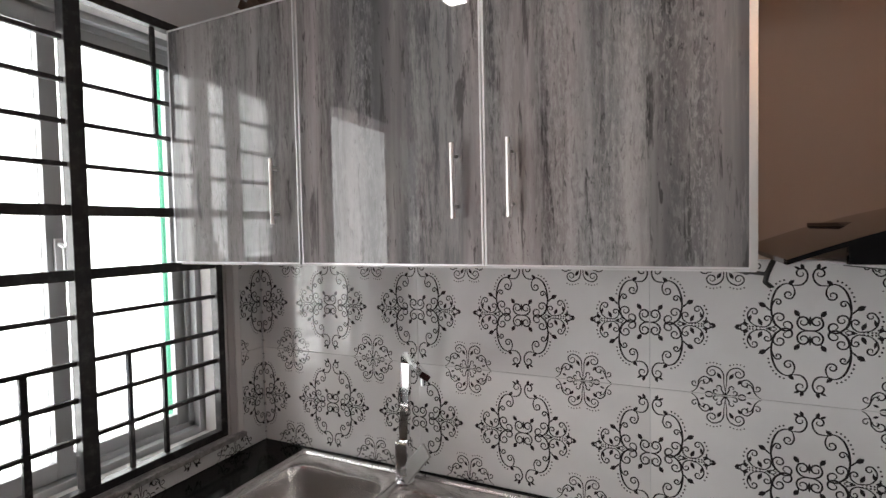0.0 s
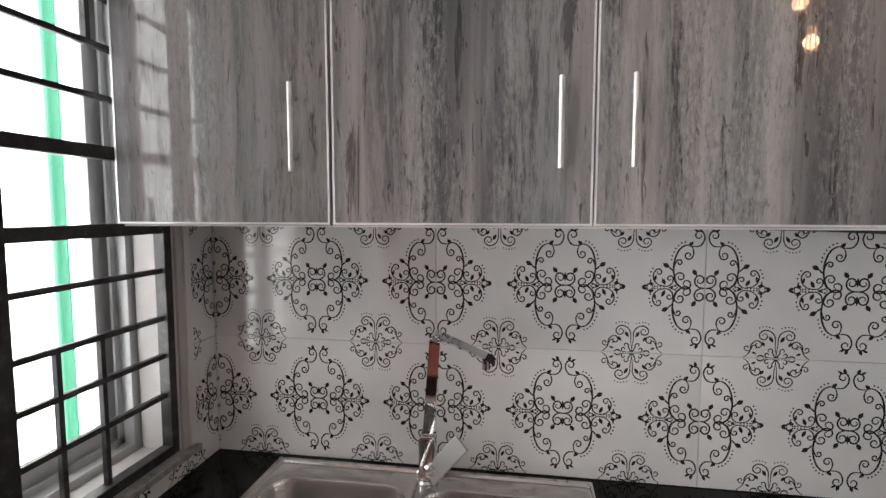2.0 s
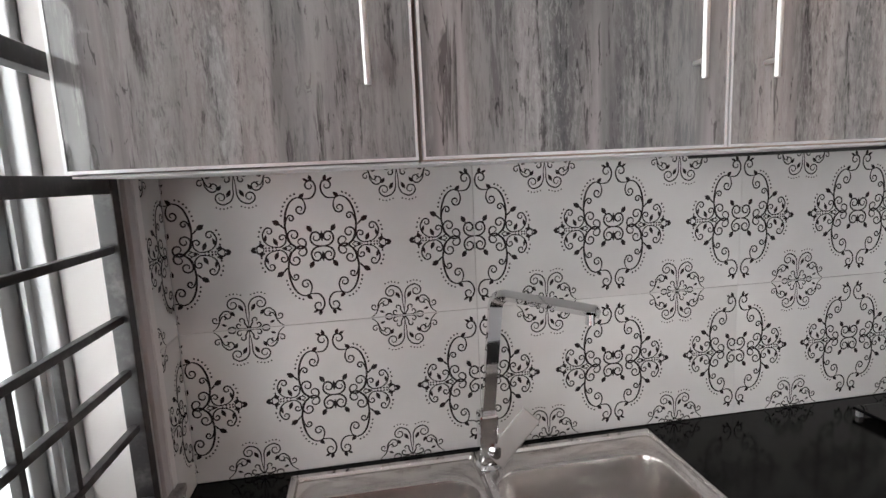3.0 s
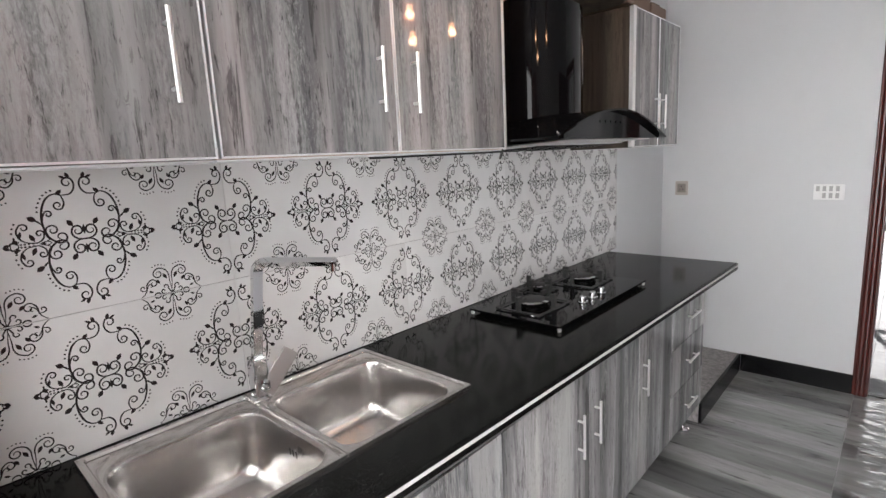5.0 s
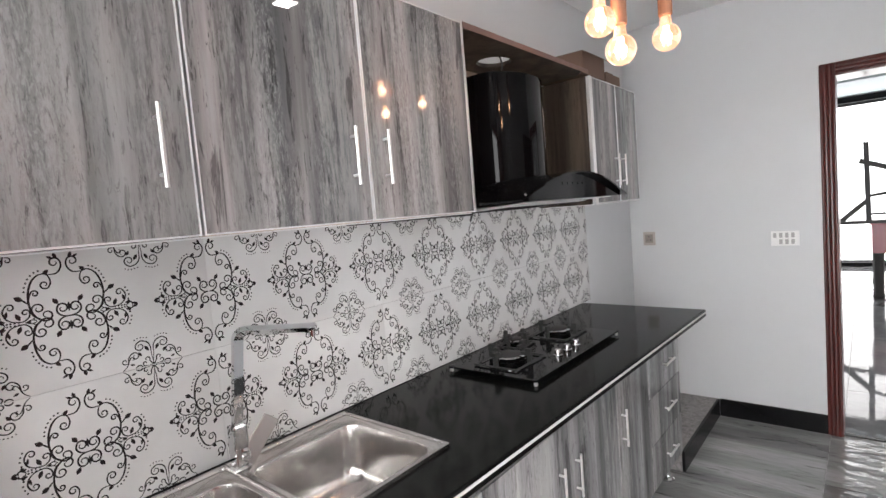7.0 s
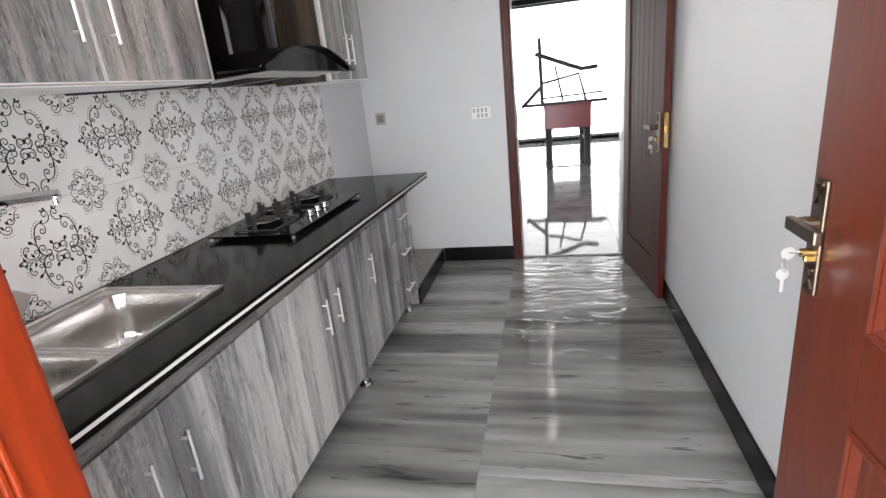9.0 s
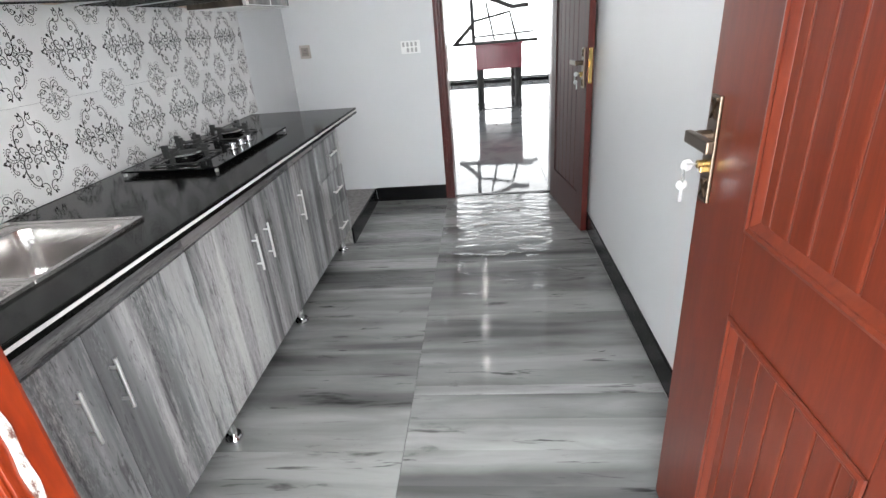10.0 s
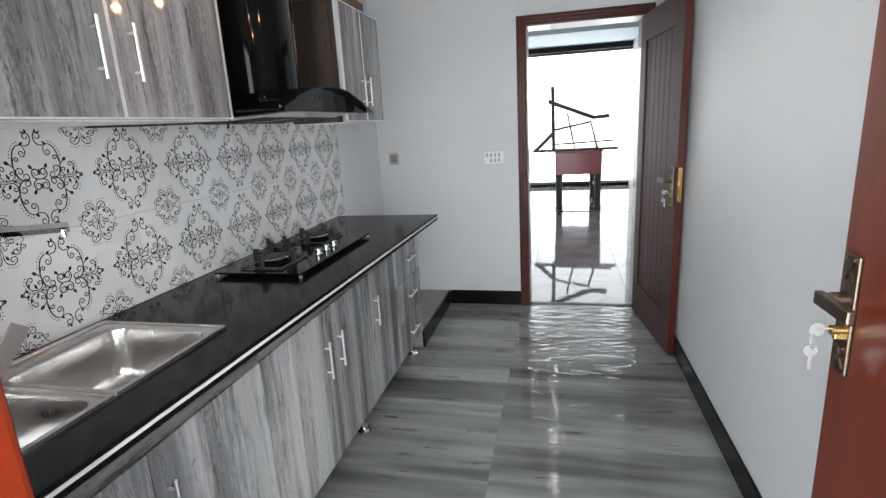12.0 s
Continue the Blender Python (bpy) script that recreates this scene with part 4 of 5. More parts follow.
left = half(0.215, 0.626, 0.245, 0.608, "bowl", 0)
right = half(0.6262, 1.055, 0.645, 1.025, "bowl", 0)
bm = bmesh.new()
for i in range(3):
    box(bm, 0.5985 - 0.006, 0.5995 - 0.006, -0.33 - 0.014 * i, -0.323 - 0.014 * i, 0.835, 0.853)
part("overflow", bm, RUBBER, left, "overflow slots")

# ---- tap ----
tap = thing("kitchen_tap", "chrome square kitchen mixer tap with a flat lever", "tap", at=(0.586, -0.088, 0.9245), true=True)
bm = lathe(bmesh.new(), [(0.026, 0.0), (0.026, 0.006), (0.021, 0.011)], (0.586, -0.088, 0.9246), 20)
part("base_ring", bm, CHROME, tap, smooth=True)
part("body", block(0.567, 0.605, -0.107, -0.069, 0.9357, 1.04, 0.005), CHROME, tap)
bend = [(0.588, -0.089, 1.04), (0.606, -0.102, 1.255)]
for i in range(1, 6):
    a = math.pi / 2 * i / 6
    r = 0.024
    bend.append((0.606 + 0.66 * r * (1 - math.cos(a)), -0.102 - 0.75 * r * (1 - math.cos(a)), 1.255 + r * math.sin(a)))
bend += [(0.624, -0.122, 1.280), (0.740, -0.252, 1.273)]
part("spout", tube(bmesh.new(), bend, 0, flat=(0.025, 0.014)), CHROME, tap, smooth=True)
part("nozzle", lathe(bmesh.new(), [(0.008, -0.018), (0.008, 0.0)], (0.731, -0.243, 1.268), 14), CHROME, tap)
# a flat paddle, its broad face turned to the front
bm = block(-0.021, 0.021, -0.004, 0.004, -0.012, 0.108, 0.0025)
bm.transform(Matrix.Translation((0.600, -0.108, 0.955)) @ Euler((radians(-14), radians(38), radians(-28))).to_matrix().to_4x4())
part("lever", bm, material("satin_chrome", (0.34, 0.33, 0.32), 0.42, 1.0)[0], tap, "flat satin chrome lever")
part("lever_hub", tube(bmesh.new(), [(0.588, -0.095, 0.963), (0.598, -0.116, 0.965)], 0.012, 12), CHROME, tap)

# ---- hob ----
hob = thing("gas_hob", "black glass three burner gas hob standing on the worktop", "gas hob", at=(1.905, -0.295, 0.886))
plate = part("glass_plate", block(1.555, 2.262, -0.513, -0.085, 0.899, 0.907, 0.002), BLACKGLASS, hob)
part("hob_tray", block(1.60, 2.22, -0.47, -0.12, 0.8857, 0.8985), BLACKSTEEL, hob)
for x, y in ((1.555, -0.513), (2.244, -0.513), (1.555, -0.103), (2.244, -0.103)):
    part("corner_foot", block(x + 0.002, x + 0.012, y + 0.002, y + 0.012, 0.8855, 0.8985), STEEL, hob, "small steel corner foot")


def burner(x, y, r):
    g = 0.908
    b = part("burner", lathe(bmesh.new(), [(r * 1.05, 0), (r * 1.05, 0.006), (r * 0.8, 0.008), (r * 0.8, 0.012)], (x, y, g), 28), BLACKSTEEL, hob, smooth=True)
    part("burner_ring", lathe(bmesh.new(), [(r * 1.02, 0.0125), (r * 1.05, 0.023), (r * 0.92, 0.027)], (x, y, g), 28), CHROME, b, "polished burner ring", smooth=True)
    part("burner_cap", lathe(bmesh.new(), [(r * 0.80, 0.026), (r * 0.80, 0.031), (r * 0.62, 0.033)], (x, y, g), 28), IRON, b, "black burner cap", smooth=True)
    s_ = r * 1.75
    sup = bmesh.new()
    tube(sup, [(x - s_, y - s_, g + 0.005), (x + s_, y - s_, g + 0.005), (x + s_, y + s_, g + 0.005), (x - s_, y + s_, g + 0.005), (x - s_, y - s_, g + 0.0051)], 0, flat=(0.007, 0.006))
    sup = part("pan_support", sup, IRON, hob, "black cast iron pan support")
    for dx, dy in ((1, 0), (-1, 0), (0, 1), (0, -1)):
        prong = bmesh.new()
        for k0, k1, z0, z1 in ((0.95, 1.75, 0.032, 0.046), (1.35, 1.75, 0.0465, 0.060), (1.50, 1.75, 0.004, 0.0315)):
            a0, a1 = r * k0, r * k1 + 0.004
            if dx:
                box(prong, *sorted((x + dx * a0, x + dx * a1)), y - 0.006, y + 0.006, g + z0, g + z1)
            else:
                box(prong, x - 0.006, x + 0.006, *sorted((y + dy * a0, y + dy * a1)), g + z0, g + z1)
        part("prong", prong, IRON, sup)


burner(1.705, -0.285, 0.058)
burner(2.115, -0.265, 0.056)
burner(1.895, -0.178, 0.034)
for i, (x, y) in enumerate(((1.835, -0.435), (1.91, -0.435), (1.985, -0.435))):
    k = part("knob", lathe(bmesh.new(), [(0.019, 0), (0.019, 0.004), (0.016, 0.006), (0.0145, 0.024), (0.012, 0.026)], (x, y, 0.908), 20), CHROME, hob, "chrome control knob", smooth=True)

# ---- sockets ----
so = thing("wall_socket", "beige single socket on the white end wall", "socket", at=(X1, -0.13, 1.225), true=True)
sp = part("plate", block(X1 - 0.010, X1 - 0.0005, -0.171, -0.089, 1.177, 1.273, 0.003), BEIGEPL, so)
part("insert", block(X1 - 0.0125, X1 - 0.0102, -0.157, -0.103, 1.195, 1.255, 0.001), material("grey_insert", (0.25, 0.22, 0.20), 0.4)[0], sp, "darker socket face")
bm = bmesh.new()
for y, z in ((-0.140, 1.215), (-0.120, 1.215), (-0.130, 1.237)):
    lathe(bm, [(0.004, 0), (0.004, -0.0006)], (X1 - 0.0127, y, z), 10, "x")
part("pin_hole", bm, RUBBER, sp)
sw = thing("switch_plate", "white switch plate with rocker switches on the white end wall", "switch", at=(X1, -0.942, 1.204), true=True)
sp = part("plate", block(X1 - 0.010, X1 - 0.0005, -1.015, -0.869, 1.158, 1.248, 0.003), WHITEPL, sw)
first = None
for r_ in range(2):
    for c in range(4 if r_ == 0 else 3):
        y = -0.991 + 0.031 * c
        z = 1.208 if r_ == 0 else 1.168
        if first is None:
            first = part("rocker", block(X1 - 0.0135, X1 - 0.0102, y, y + 0.017, z, z + 0.030, 0.001), material("rocker_grey", (0.42, 0.42, 0.42), 0.4)[0], sp)
        else:
            again("rocker", first, sp, (0, 0.031 * c, z - 1.208))

# ---- pendant bulbs ----
def pendant(x, y, z, first):
    ob = thing("pendant_lamp", "lit amber filament bulb in wooden lampholder on brown cord", "pendant lamp", "pendant bulbs", at=(x, y, z - 0.05), true=True)
    prof = []
    for i in range(15):
        a = math.pi * i / 14 * 0.86
        prof.append((max(0.043 * math.sin(a), 0.0006), -0.043 * math.cos(a)))
    prof += [(0.017, 0.058), (0.0145, 0.068)]
    glass = part("bulb", lathe(bmesh.new(), prof, (x, y, z), 24), BULBGLASS, ob, "round amber glass bulb", smooth=True)
    glass.visible_shadow = False
    bm = bmesh.new()
    for i in range(6):
        a = 2 * math.pi * i / 6
        tube(bm, [(x + 0.005 * math.cos(a), y + 0.005 * math.sin(a), z + 0.024), (x + 0.009 * math.cos(a), y + 0.009 * math.sin(a), z - 0.016)], 0.0011, 5)
    part("filament", bm, FILAMENT, glass, "glowing orange filament")
    bm = lathe(bmesh.new(), [(0.018, 0.066), (0.0215, 0.070), (0.0215, 0.155), (0.016, 0.160)], (x, y, z), 14)
    part("lampholder", bm, SOCKETWOOD, ob, "rough wooden lampholder", smooth=True)
    part("cord", tube(bmesh.new(), [(x, y, z + 0.158), (x, y, H - 0.02)], 0.0035, 8), material("jute_cord", (0.25, 0.15, 0.09), 0.9)[0], ob, "brown twisted cord")
    part("ceiling_cup", lathe(bmesh.new(), [(0.045, -0.025), (0.05, -0.001)], (x, y, H), 18), BLACKSTEEL, ob, smooth=True)
    lamp("pendant_glow", "POINT", 1.0, pose(x, y, z), 0.012, (1.0, 0.66, 0.44))


pendant(1.424, -0.765, 2.034, True)
pendant(1.470, -0.802, 1.955, False)
pendant(1.754, -0.848, 2.036, False)

# ---- downlights ----
HALLLAMP = glow("hall_lamp_lens", (1.0, 0.98, 0.95), 45)
for i, (x, y) in enumerate(((0.30, -1.60), (1.60, -1.60))):
    d = thing("downlight", "round white recessed ceiling lamp, switched on", "downlight", "ceiling downlights", at=(x, y, H - 0.006), true=True)
    part("ring", lathe(bmesh.new(), [(0.058, -0.006), (0.062, -0.0005)], (x, y, H), 24), WHITEPL, d, smooth=True)
    lamp("downlight_glow", "AREA", 5.0, look((x, y, H - 0.02), (x, y, 0)), (0.09, 0.09), (1.0, 0.98, 0.96))
    part("lens", lathe(bmesh.new(), [(0.046, -0.0075), (0.046, -0.0065)], (x, y, H), 24), LAMPWHITE, d, "glowing white lens")

# ---- hall ----
for x in (5.75, 6.75, 7.8, 8.8):
    d = thing("downlight", "round white recessed hall ceiling lamp, switched on", "downlight", "hall downlights", at=(x, -1.36, 3.294), true=True)
    part("ring", lathe(bmesh.new(), [(0.058, -0.006), (0.062, -0.0005)], (x, -1.36, 3.3), 24), WHITEPL, d, smooth=True)
    part("lens", lathe(bmesh.new(), [(0.046, -0.0075), (0.046, -0.0065)], (x, -1.36, 3.3), 24), HALLLAMP, d, "glowing white lens")
tb = thing("side_table", "dark-legged table with a burgundy front panel standing in the hall", "table", at=(8.9, -1.73, 0.0), true=True)
part("tabletop", block(8.24, 9.75, -2.115, -1.355, 0.93, 0.952, 0.004), BURGUNDY, tb)
part("apron", block(8.26, 9.73, -2.10, -1.37, 0.575, 0.929, 0.006), BURGUNDY, tb, "burgundy panelled apron")
for x, y in ((8.32, -1.43), (8.32, -2.04), (9.66, -1.43), (9.66, -2.04)):
    bm = lathe(bmesh.new(), [(0.055, 0.0), (0.060, 0.03), (0.050, 0.07), (0.053, 0.3), (0.060, 0.574)], (x, y, 0.0), 8)
    part("leg", bm, DARKMETAL, tb, "black turned leg")
for a, b in (((8.36, -1.43, 0.30), (9.62, -1.43, 0.30)), ((8.36, -2.04, 0.30), (9.62, -2.04, 0.30)), ((9.66, -1.48, 0.28), (9.66, -1.99, 0.28))):
    part("stretcher", tube(bmesh.new(), [a, b], 0.013, 8), DARKMETAL, tb)


def length(label, pts, flat):
    zs = [p[2] for p in pts]
    ob = thing("dark_bar", label, "metal bar", "loose dark bars on the table", at=(pts[0][0], pts[0][1], min(zs)), true=True)
    part("bar_length", tube(bmesh.new(), pts, 0, 6, flat=flat), DARKMETAL, ob)


XT = 8.45
length("upright dark bar leaning in the stack on the table", [(XT, -1.345, 0.953), (XT, -1.33, 1.98)], (0.052, 0.058))
length("sloping dark bar tied to the upright in the stack", [(XT + 0.03, -1.26, 1.75), (XT + 0.03, -1.97, 1.46), (XT + 0.03, -2.22, 1.475)], (0.062, 0.066))
length("thin rising bar in the stack on the table", [(XT + 0.05, -1.35, 1.29), (XT + 0.05, -1.93, 1.395), (XT + 0.05, -2.04, 0.96)], (0.036, 0.040))
length("thin cross rod in the stack on the table", [(XT + 0.07, -1.56, 1.555), (XT + 0.07, -1.68, 0.99)], (0.028, 0.030))
length("thick dark brace slanting down from the upright", [(XT - 0.03, -1.33, 1.235), (XT - 0.03, -1.04, 0.96)], (0.056, 0.060))
length("flat dark bar lying across the table top", [(XT - 0.12, -1.01, 0.968), (XT - 0.12, -2.35, 0.970)], (0.046, 0.044))
length("thin rod lying across the stack", [(XT + 0.1, -1.35, 1.055), (XT + 0.1, -2.31, 1.085)], (0.027, 0.028))

hf = thing("hall_window", "assumed hall window, a thin black frame round the glowing far end", "window", true=True)
tagged(hf, kind="structure")
bm = bmesh.new()
box(bm, HX + 0.05, HX + 0.11, -4.9, 1.5, 0.07, 0.10)
box(bm, HX + 0.05, HX + 0.11, -4.9, 1.5, 2.77, 2.82)
box(bm, HX + 0.05, HX + 0.11, -4.9, -4.84, 0.10, 2.77)
box(bm, HX + 0.05, HX + 0.11, 1.44, 1.5, 0.10, 2.77)
part("window_frame", bm, GRILLE, hf)
structure("hall_skirting", block(HX - 0.014, HX - 0.001, -2.89, 2.99, 0, 0.07), SKIRT, "black stone skirting along the hall front", True)
structure("hall_head_band", block(HX - 0.03, HX - 0.001, -2.89, 2.99, 2.82, 2.92), SKIRT, "black band over the hall window", True)
post = thing("hall_door_frame", "dark red wooden frame post at the hall opening", "door frame", at=(7.7, -2.65, 0), true=True)
tagged(post, kind="structure")
part("post", block(7.63, 7.745, -2.86, -2.51, 0.0, 2.42, 0.004), DARKWOOD, post)
structure("hall_wall_stub", block(7.3, 7.625, -3.1, -2.90, 0, 3.3), WALL, "white painted wall end beside the opening", True)

# ---- floor tiles ----
def tile_run(name, parent, x0, x1, y0, y1, mat, x_step, limit):
    made = {}
    x = x0
    while x < x1 - 0.02:
        w = min(x_step, x1 - x)
        if limit[0] <= x <= limit[1]:
            key = round(w, 3)
            if key not in made:
                made[key] = (part(name, block(x + 0.0008, x + w - 0.0008, y0 + 0.0008, y1 - 0.0008, -0.010, 0.0, 0.0007), mat, parent), x)
                # centre the mesh on its own place so that copies can be moved
            else:
                again(name, made[key][0], parent, (x - made[key][1], 0, 0))
        x += w


floor_k = thing("floor_kitchen", "polished grey wood-look porcelain floor of the kitchen", "floor", true=True)
tagged(floor_k, kind="structure")
tile_run("floor_tile", floor_k, 0.965 - 1.2, X1 + 0.018, -1.143, -0.375, FLOORTILE, 0.6, (-1, 9))
tile_run("floor_tile", floor_k, 0.058 - 0.29, 0.058, -2.131, -1.143, FLOORTILE, 0.6, (-1, 9))
tile_run("floor_tile", floor_k, 0.058, X1 + 0.018, -2.131, -1.143, FLOORTILE, 0.6, (-1, 9))
floor_h = thing("floor_hall", "glossy white marble tiled floor of the hall", "floor", true=True)
tagged(floor_h, kind="structure")
first = None
for i in range(9):
    for j in range(7):
        x, y = X1 + 0.062 + 0.8 * i, 1.2 - 0.8 * j - 0.8
        if first is None:
            first = part("floor_tile", block(x + 0.001, x + 0.799, y + 0.001, y + 0.799, -0.010, 0.0, 0.0006), HALLTILE, floor_h)
            origin = (x, y)
        else:
            again("floor_tile", first, floor_h, (x - origin[0], y - origin[1], 0))
structure("hall_floor_rest", pierced(bmesh.new(), "z", -0.011, -0.0015, (X1 + 0.25, HX, -6.5, 3.0), [(X1 + 0.25, X1 + 0.062 + 7.2, -4.4, 1.2)]), HALLTILE, "glossy white floor towards the hall sides", True)

# ---- printed wall tiles ----
# one quarter of each printed medallion: strokes (points, centre of the curl at the end, turns of the curl, width)
LARGE_OUTER = [
    ([(53, 142), (40, 141), (22, 143), (10, 157), (7, 175), (13, 190)], (24, 178), 1.0, 4.6),
    ([(44, 141), (58, 146), (74, 141), (88, 126), (98, 100), (102, 72), (100, 44), (91, 16), (77, 2)], (61, 14), 1.1, 5.4),
    ([(52, 146), (43, 134), (40, 116), (46, 101)], (56, 111), 1.1, 4.4),
    ([(101, 62), (98, 80), (92, 93)], (84, 86), 1.1, 4.4),
]
LARGE_INNER = [
    ([(84, 5), (97, 22), (96, 42)], (80, 37), 1.1, 4.4),
    ([(148, 9), (122, 4), (105, 16), (102, 32)], (113, 31), 1.0, 4.2),
    ([(122, 5), (146, 8), (162, 22), (167, 42), (161, 56)], (149, 52), 1.1, 4.2),
    ([(0, 1), (10, 1), (21, 4), (31, 14), (33, 27), (27, 40), (16, 43)], (18, 27), 0.9, 5.0),
]
LARGE_FINE = [([(76, 4), (88, 11), (99, 6)], 3.4), ([(86, 0), (98, 6), (117, 0)], 3.4), ([(166, 0), (172, 9), (184, 10), (186, 0)], 5.0)]
LEAVES = [((41, 158), (57, 142), 11), ((17, 188), (24, 210), 10), ((24, 190), (43, 200), 7), ((101, 54), (120, 74), 5), ((114, 68), (137, 83), 14),
          ((157, 44), (163, 20), 8), ((138, 33), (127, 8), 11), ((27, 42), (41, 64), 13), ((0.5, 14), (0.5, 46), 7), ((172, 4), (176, 22), 10),
          ((185, 8), (204, 0), 9), ((100, 0), (112, 0), 8)]
DOTS = [(68, 156), (79, 152), (89, 144), (97, 134), (103, 122), (108, 109), (110, 96), (169, 65), (175, 53), (178, 39), (175, 24), (167, 12), (132, 4), (142, 4), (152, 4), (161, 4)]
SMALL = [
    ([(0, 12), (4, 44), (5, 70), (15, 88), (35, 96), (49, 89)], (39, 76), 1.2, 3.8),
    ([(104, 0), (90, 10), (81, 24), (78, 44), (67, 57)], (58, 45), 1.1, 3.8),
    ([(81, 24), (90, 24)], (91, 34), 0.9, 3.4),
    ([(0.5, 12), (1, 2), (5, 8), (12, 20)], (20, 26), 0.8, 3.8),
    ([(1, 4), (16, 1.5), (29, 3)], (27, 12), 0.8, 3.8),
    ([(79, 28), (75, 38)], (66, 37), 0.8, 3.2),
]
SMALL_LEAVES = [((11, 54), (24, 76), 10), ((36, 40), (46, 57), 9), ((60, 14), (76, 20), 7)]
SMALL_DOTS = [(14, 103), (24, 106), (34, 108), (44, 107), (54, 103)]
PX = 0.941 / 1430


def smooth_line(pts, k=4):
    p = [pts[0]] + list(pts) + [pts[-1]]
    out = []
    for i in range(1, len(p) - 2):
        for s_ in range(k):
            t = s_ / k
            out.append(tuple(0.5 * (2 * p[i][c] + (p[i + 1][c] - p[i - 1][c]) * t + (2 * p[i - 1][c] - 5 * p[i][c] + 4 * p[i + 1][c] - p[i + 2][c]) * t * t
                             + (3 * p[i][c] - p[i - 1][c] - 3 * p[i + 1][c] + p[i + 2][c]) * t ** 3) for c in (0, 1)))
    out.append(tuple(pts[-1]))
    return out


def curled(pts, centre, turns):
    """The line through pts, run out in a spiral about centre."""
    out = smooth_line(pts)
    (x0, y0), (x1, y1), (cx_, cy_) = out[-2], out[-1], centre
    r0, a0 = math.hypot(x1 - cx_, y1 - cy_), math.atan2(y1 - cy_, x1 - cx_)
    way = 1 if (x1 - x0) * -(y1 - cy_) + (y1 - y0) * (x1 - cx_) > 0 else -1
    n_ = int(14 * turns) + 1
    for i in range(1, n_ + 1):
        f = i / n_
        a, r = a0 + way * 2 * math.pi * turns * f, r0 * (1 - 0.72 * f)
        out.append((cx_ + r * math.cos(a), cy_ + r * math.sin(a)))
    return out


def ribbon(bm, pts, w, put):
    n_ = len(pts)
    prev = None
    for i, (x, y) in enumerate(pts):
        a, b = pts[max(i - 1, 0)], pts[min(i + 1, n_ - 1)]
        dx, dy = b[0] - a[0], b[1] - a[1]
        d = math.hypot(dx, dy) or 1
        h = w / 2 * (0.45 + 0.55 * min(1, 4 * min(i, n_ - 1 - i) / n_))
        cur = (bm.verts.new(put(x - dy / d * h, y + dx / d * h)), bm.verts.new(put(x + dy / d * h, y - dx / d * h)))
        if prev:
            bm.faces.new((prev[0], prev[1], cur[1], cur[0]))
        prev = cur


def blob(bm, a, b, w, put):
    dx, dy = b[0] - a[0], b[1] - a[1]
    d = math.hypot(dx, dy) or 1
    nx, ny = -dy / d, dx / d
    pts = [a] + [(a[0] + dx * t + nx * w * s_, a[1] + dy * t + ny * w * s_) for t, s_ in ((0.35, 0.5), (0.65, 0.55))] + [b] \
        + [(a[0] + dx * t - nx * w * s_, a[1] + dy * t - ny * w * s_) for t, s_ in ((0.65, 0.55), (0.35, 0.5))]
    bm.faces.new([bm.verts.new(put(*p)) for p in pts])


def motif(bm, cx_, cz_, large):
    for sx in (1, -1):
        for sz in (1, -1):
            def put(x, y):
                return (cx_ + sx * x * PX, 0.0, cz_ + sz * y * PX)
            for pts, centre, turns, w in (LARGE_OUTER + LARGE_INNER if large else SMALL):
                ribbon(bm, curled(pts, centre, turns), w * 1.12, put)
            if large:
                for pts, w in LARGE_FINE:
                    ribbon(bm, smooth_line(pts), w, put)
            else:
                ribbon(bm, [(48 + 11 * math.cos(a), 9 * math.sin(a)) for a in np.linspace(0, math.pi, 7)], 5.0, put)
            for x, y in (DOTS if large else SMALL_DOTS):
                r = 3.3 if large else 2.6
                bm.faces.new([bm.verts.new(put(x + r * math.cos(a), y + r * math.sin(a))) for a in (0.2, 1.25, 2.3, 3.35, 4.4, 5.45)])
            for a, b, w in (LEAVES if large else SMALL_LEAVES):
                blob(bm, a, b, w, put)


TW, TH, PHASE = 0.606, 0.305, -0.014


def clip_to(bm, x0, x1, z0, z1):
    for co, no in (((x0, 0, 0), (-1, 0, 0)), ((x1, 0, 0), (1, 0, 0)), ((0, 0, z0), (0, 0, -1)), ((0, 0, z1), (0, 0, 1))):
        bmesh.ops.bisect_plane(bm, geom=bm.verts[:] + bm.edges[:] + bm.faces[:], plane_co=co, plane_no=no, clear_outer=True)


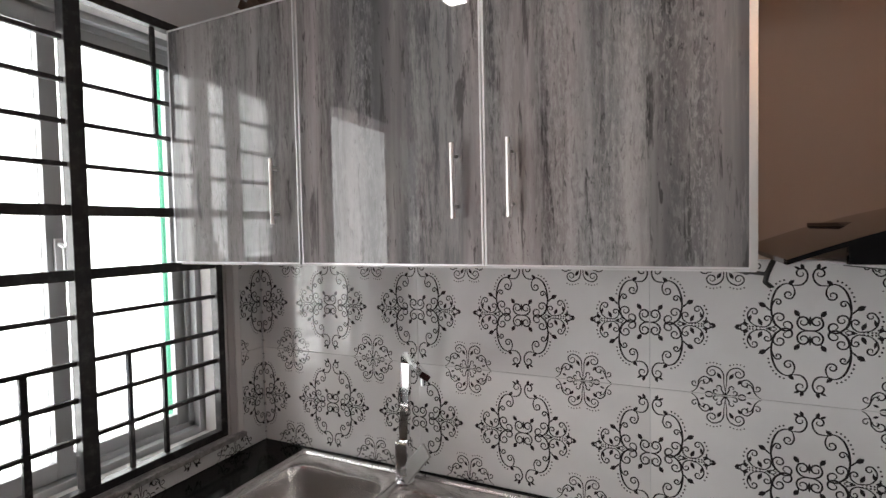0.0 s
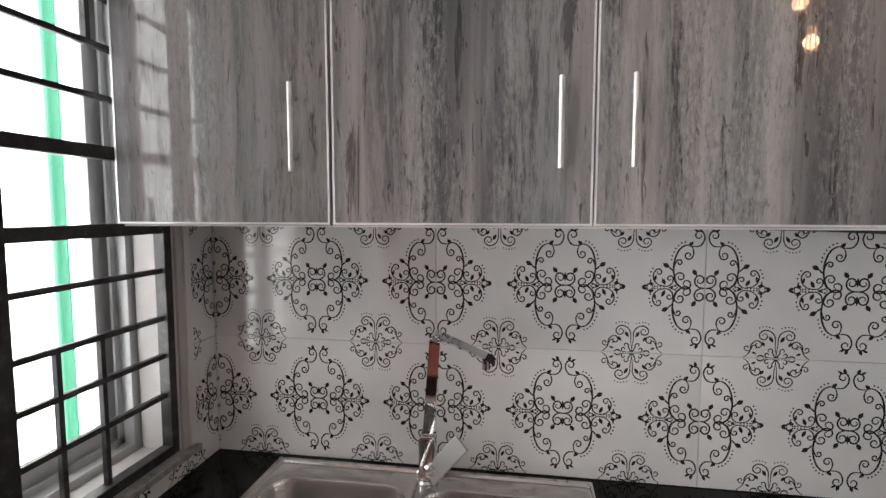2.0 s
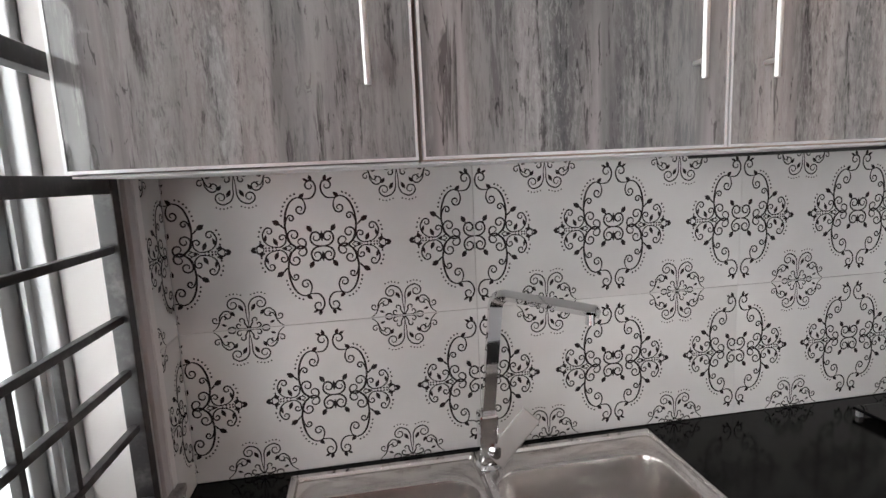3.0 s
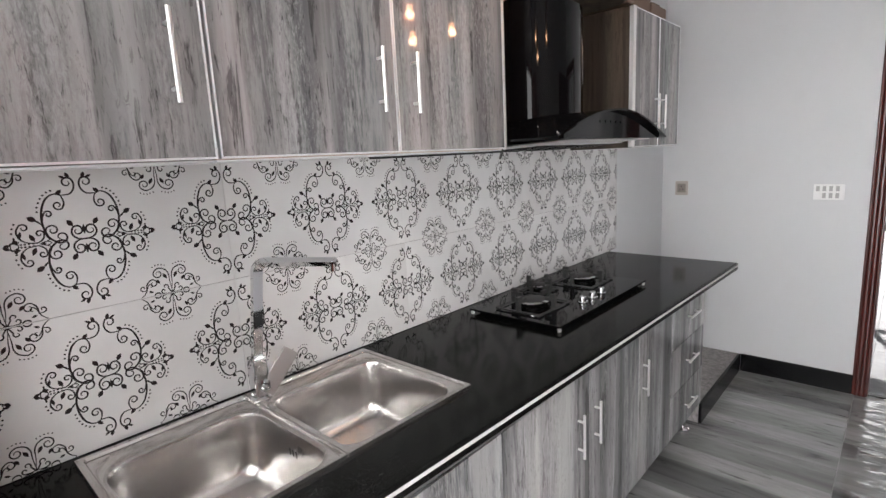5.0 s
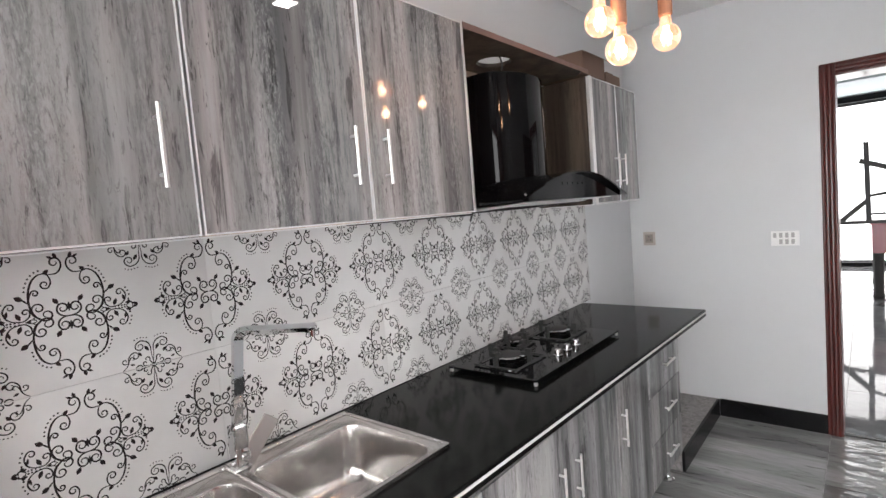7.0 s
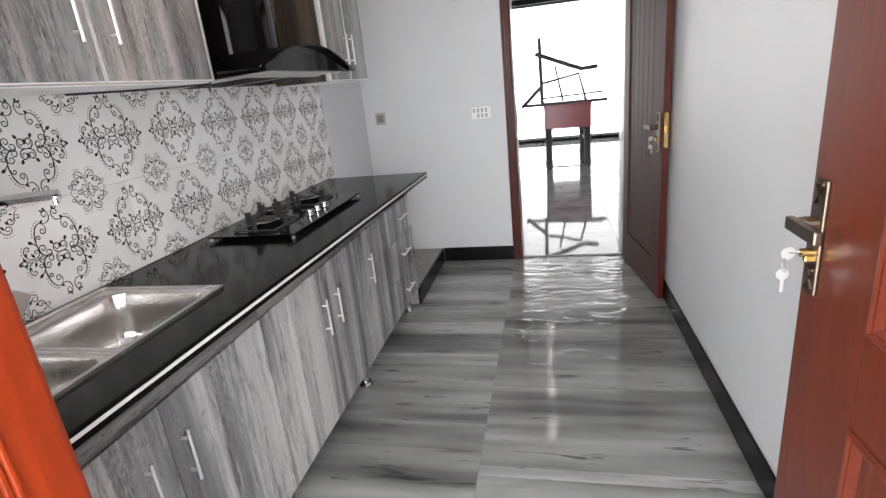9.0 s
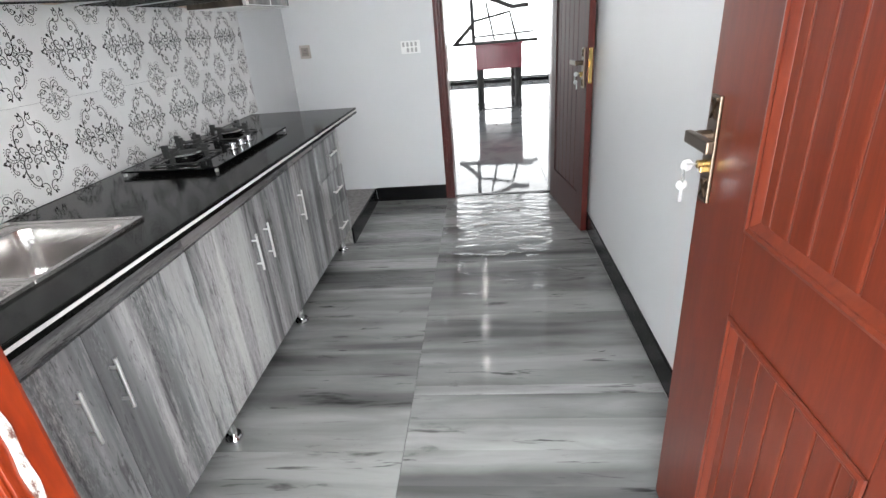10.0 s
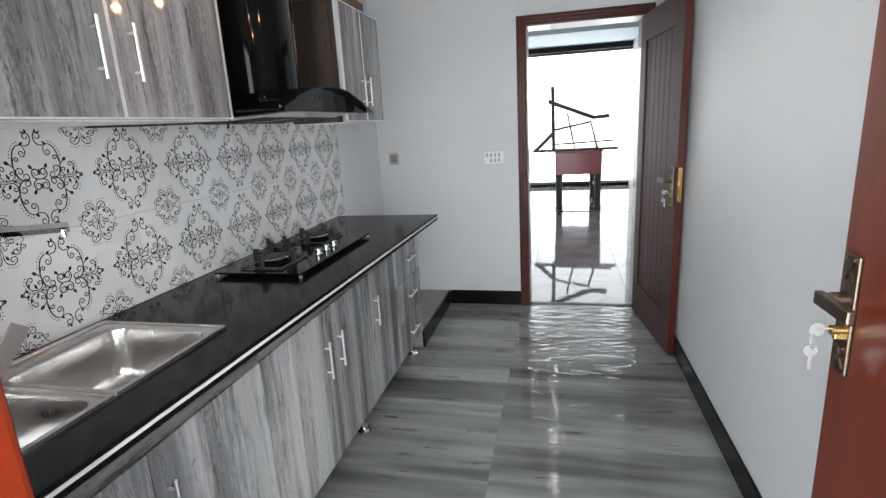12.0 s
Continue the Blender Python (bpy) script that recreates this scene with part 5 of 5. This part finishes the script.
def printed_tile(x0, x1, z0, z1, ground=0.9245, phase=PHASE):
    """The stretch x0..x1, z0..z1 of the printed wall as one tile, face at y=0, body behind it."""
    bm = bmesh.new()
    for i in range(int(x0 / (TW / 2)) - 1, int(x1 / (TW / 2)) + 3):
        for j in range(-1, 5):
            cx_, cz_ = phase + i * TW / 2, ground + TH / 2 + j * TH
            if x0 - 0.16 < cx_ < x1 + 0.16 and z0 - 0.16 < cz_ < z1 + 0.16:
                motif(bm, cx_, cz_, True)
            cx_, cz_ = phase + (i + 0.5) * TW / 2, ground + j * TH
            if x0 - 0.09 < cx_ < x1 + 0.09 and z0 - 0.09 < cz_ < z1 + 0.09:
                motif(bm, cx_, cz_, False)
    e = 0.0014
    clip_to(bm, x0 + e, x1 - e, z0 + e, z1 - e)
    for f in bm.faces:
        f.material_index = 1
    for v in bm.verts:
        v.co.y = -0.0004
    body = bmesh.new()
    box(body, x0 + 0.0006, x1 - 0.0006, 0.0, 0.0075, z0 + 0.0006, z1 - 0.0006, 0.0006)
    me = bpy.data.meshes.new("tmp")
    body.to_mesh(me)
    body.free()
    bm.from_mesh(me)
    bpy.data.meshes.remove(me)
    return bm


splash = thing("tiled_splashback", "pale grey wall tiles printed with dark scrollwork medallions behind the worktop", "wall tiles", true=True)
tagged(splash, kind="structure")
shift = Matrix.Translation((0, -0.0085, 0))
for row, (z0, z1) in enumerate(((0.9212, 1.2295), (1.2295, 1.5250))):
    base_tile = None
    for c in range(5):
        x0, x1 = PHASE + c * TW, min(PHASE + (c + 1) * TW, 2.93)
        if c in (0, 4) or base_tile is None:
            bm = printed_tile(max(x0, 0.0085), x1, z0, z1)
            bm.transform(shift)
            t = part("wall_tile", bm, (GLAZE, PRINT), splash)
            if c == 1:
                base_tile = t
        else:
            again("wall_tile", base_tile, splash, ((c - 1) * TW, 0, 0))
# return beside the window and the low strip under its sill
for y0, y1, z0, z1 in ((0.0095, 0.101, 0.9212, 1.2295), (0.0095, 0.101, 1.2295, 1.5250), (0.101, 0.588, 0.9212, 0.9655), (0.588, 0.97, 0.9212, 0.9655)):
    bm = printed_tile(y0, y1, z0, z1)
    for v in bm.verts:
        x, y, z = v.co
        v.co = (0.0085 - y, -x, z)
    part("wall_tile", bm, (GLAZE, PRINT), splash)
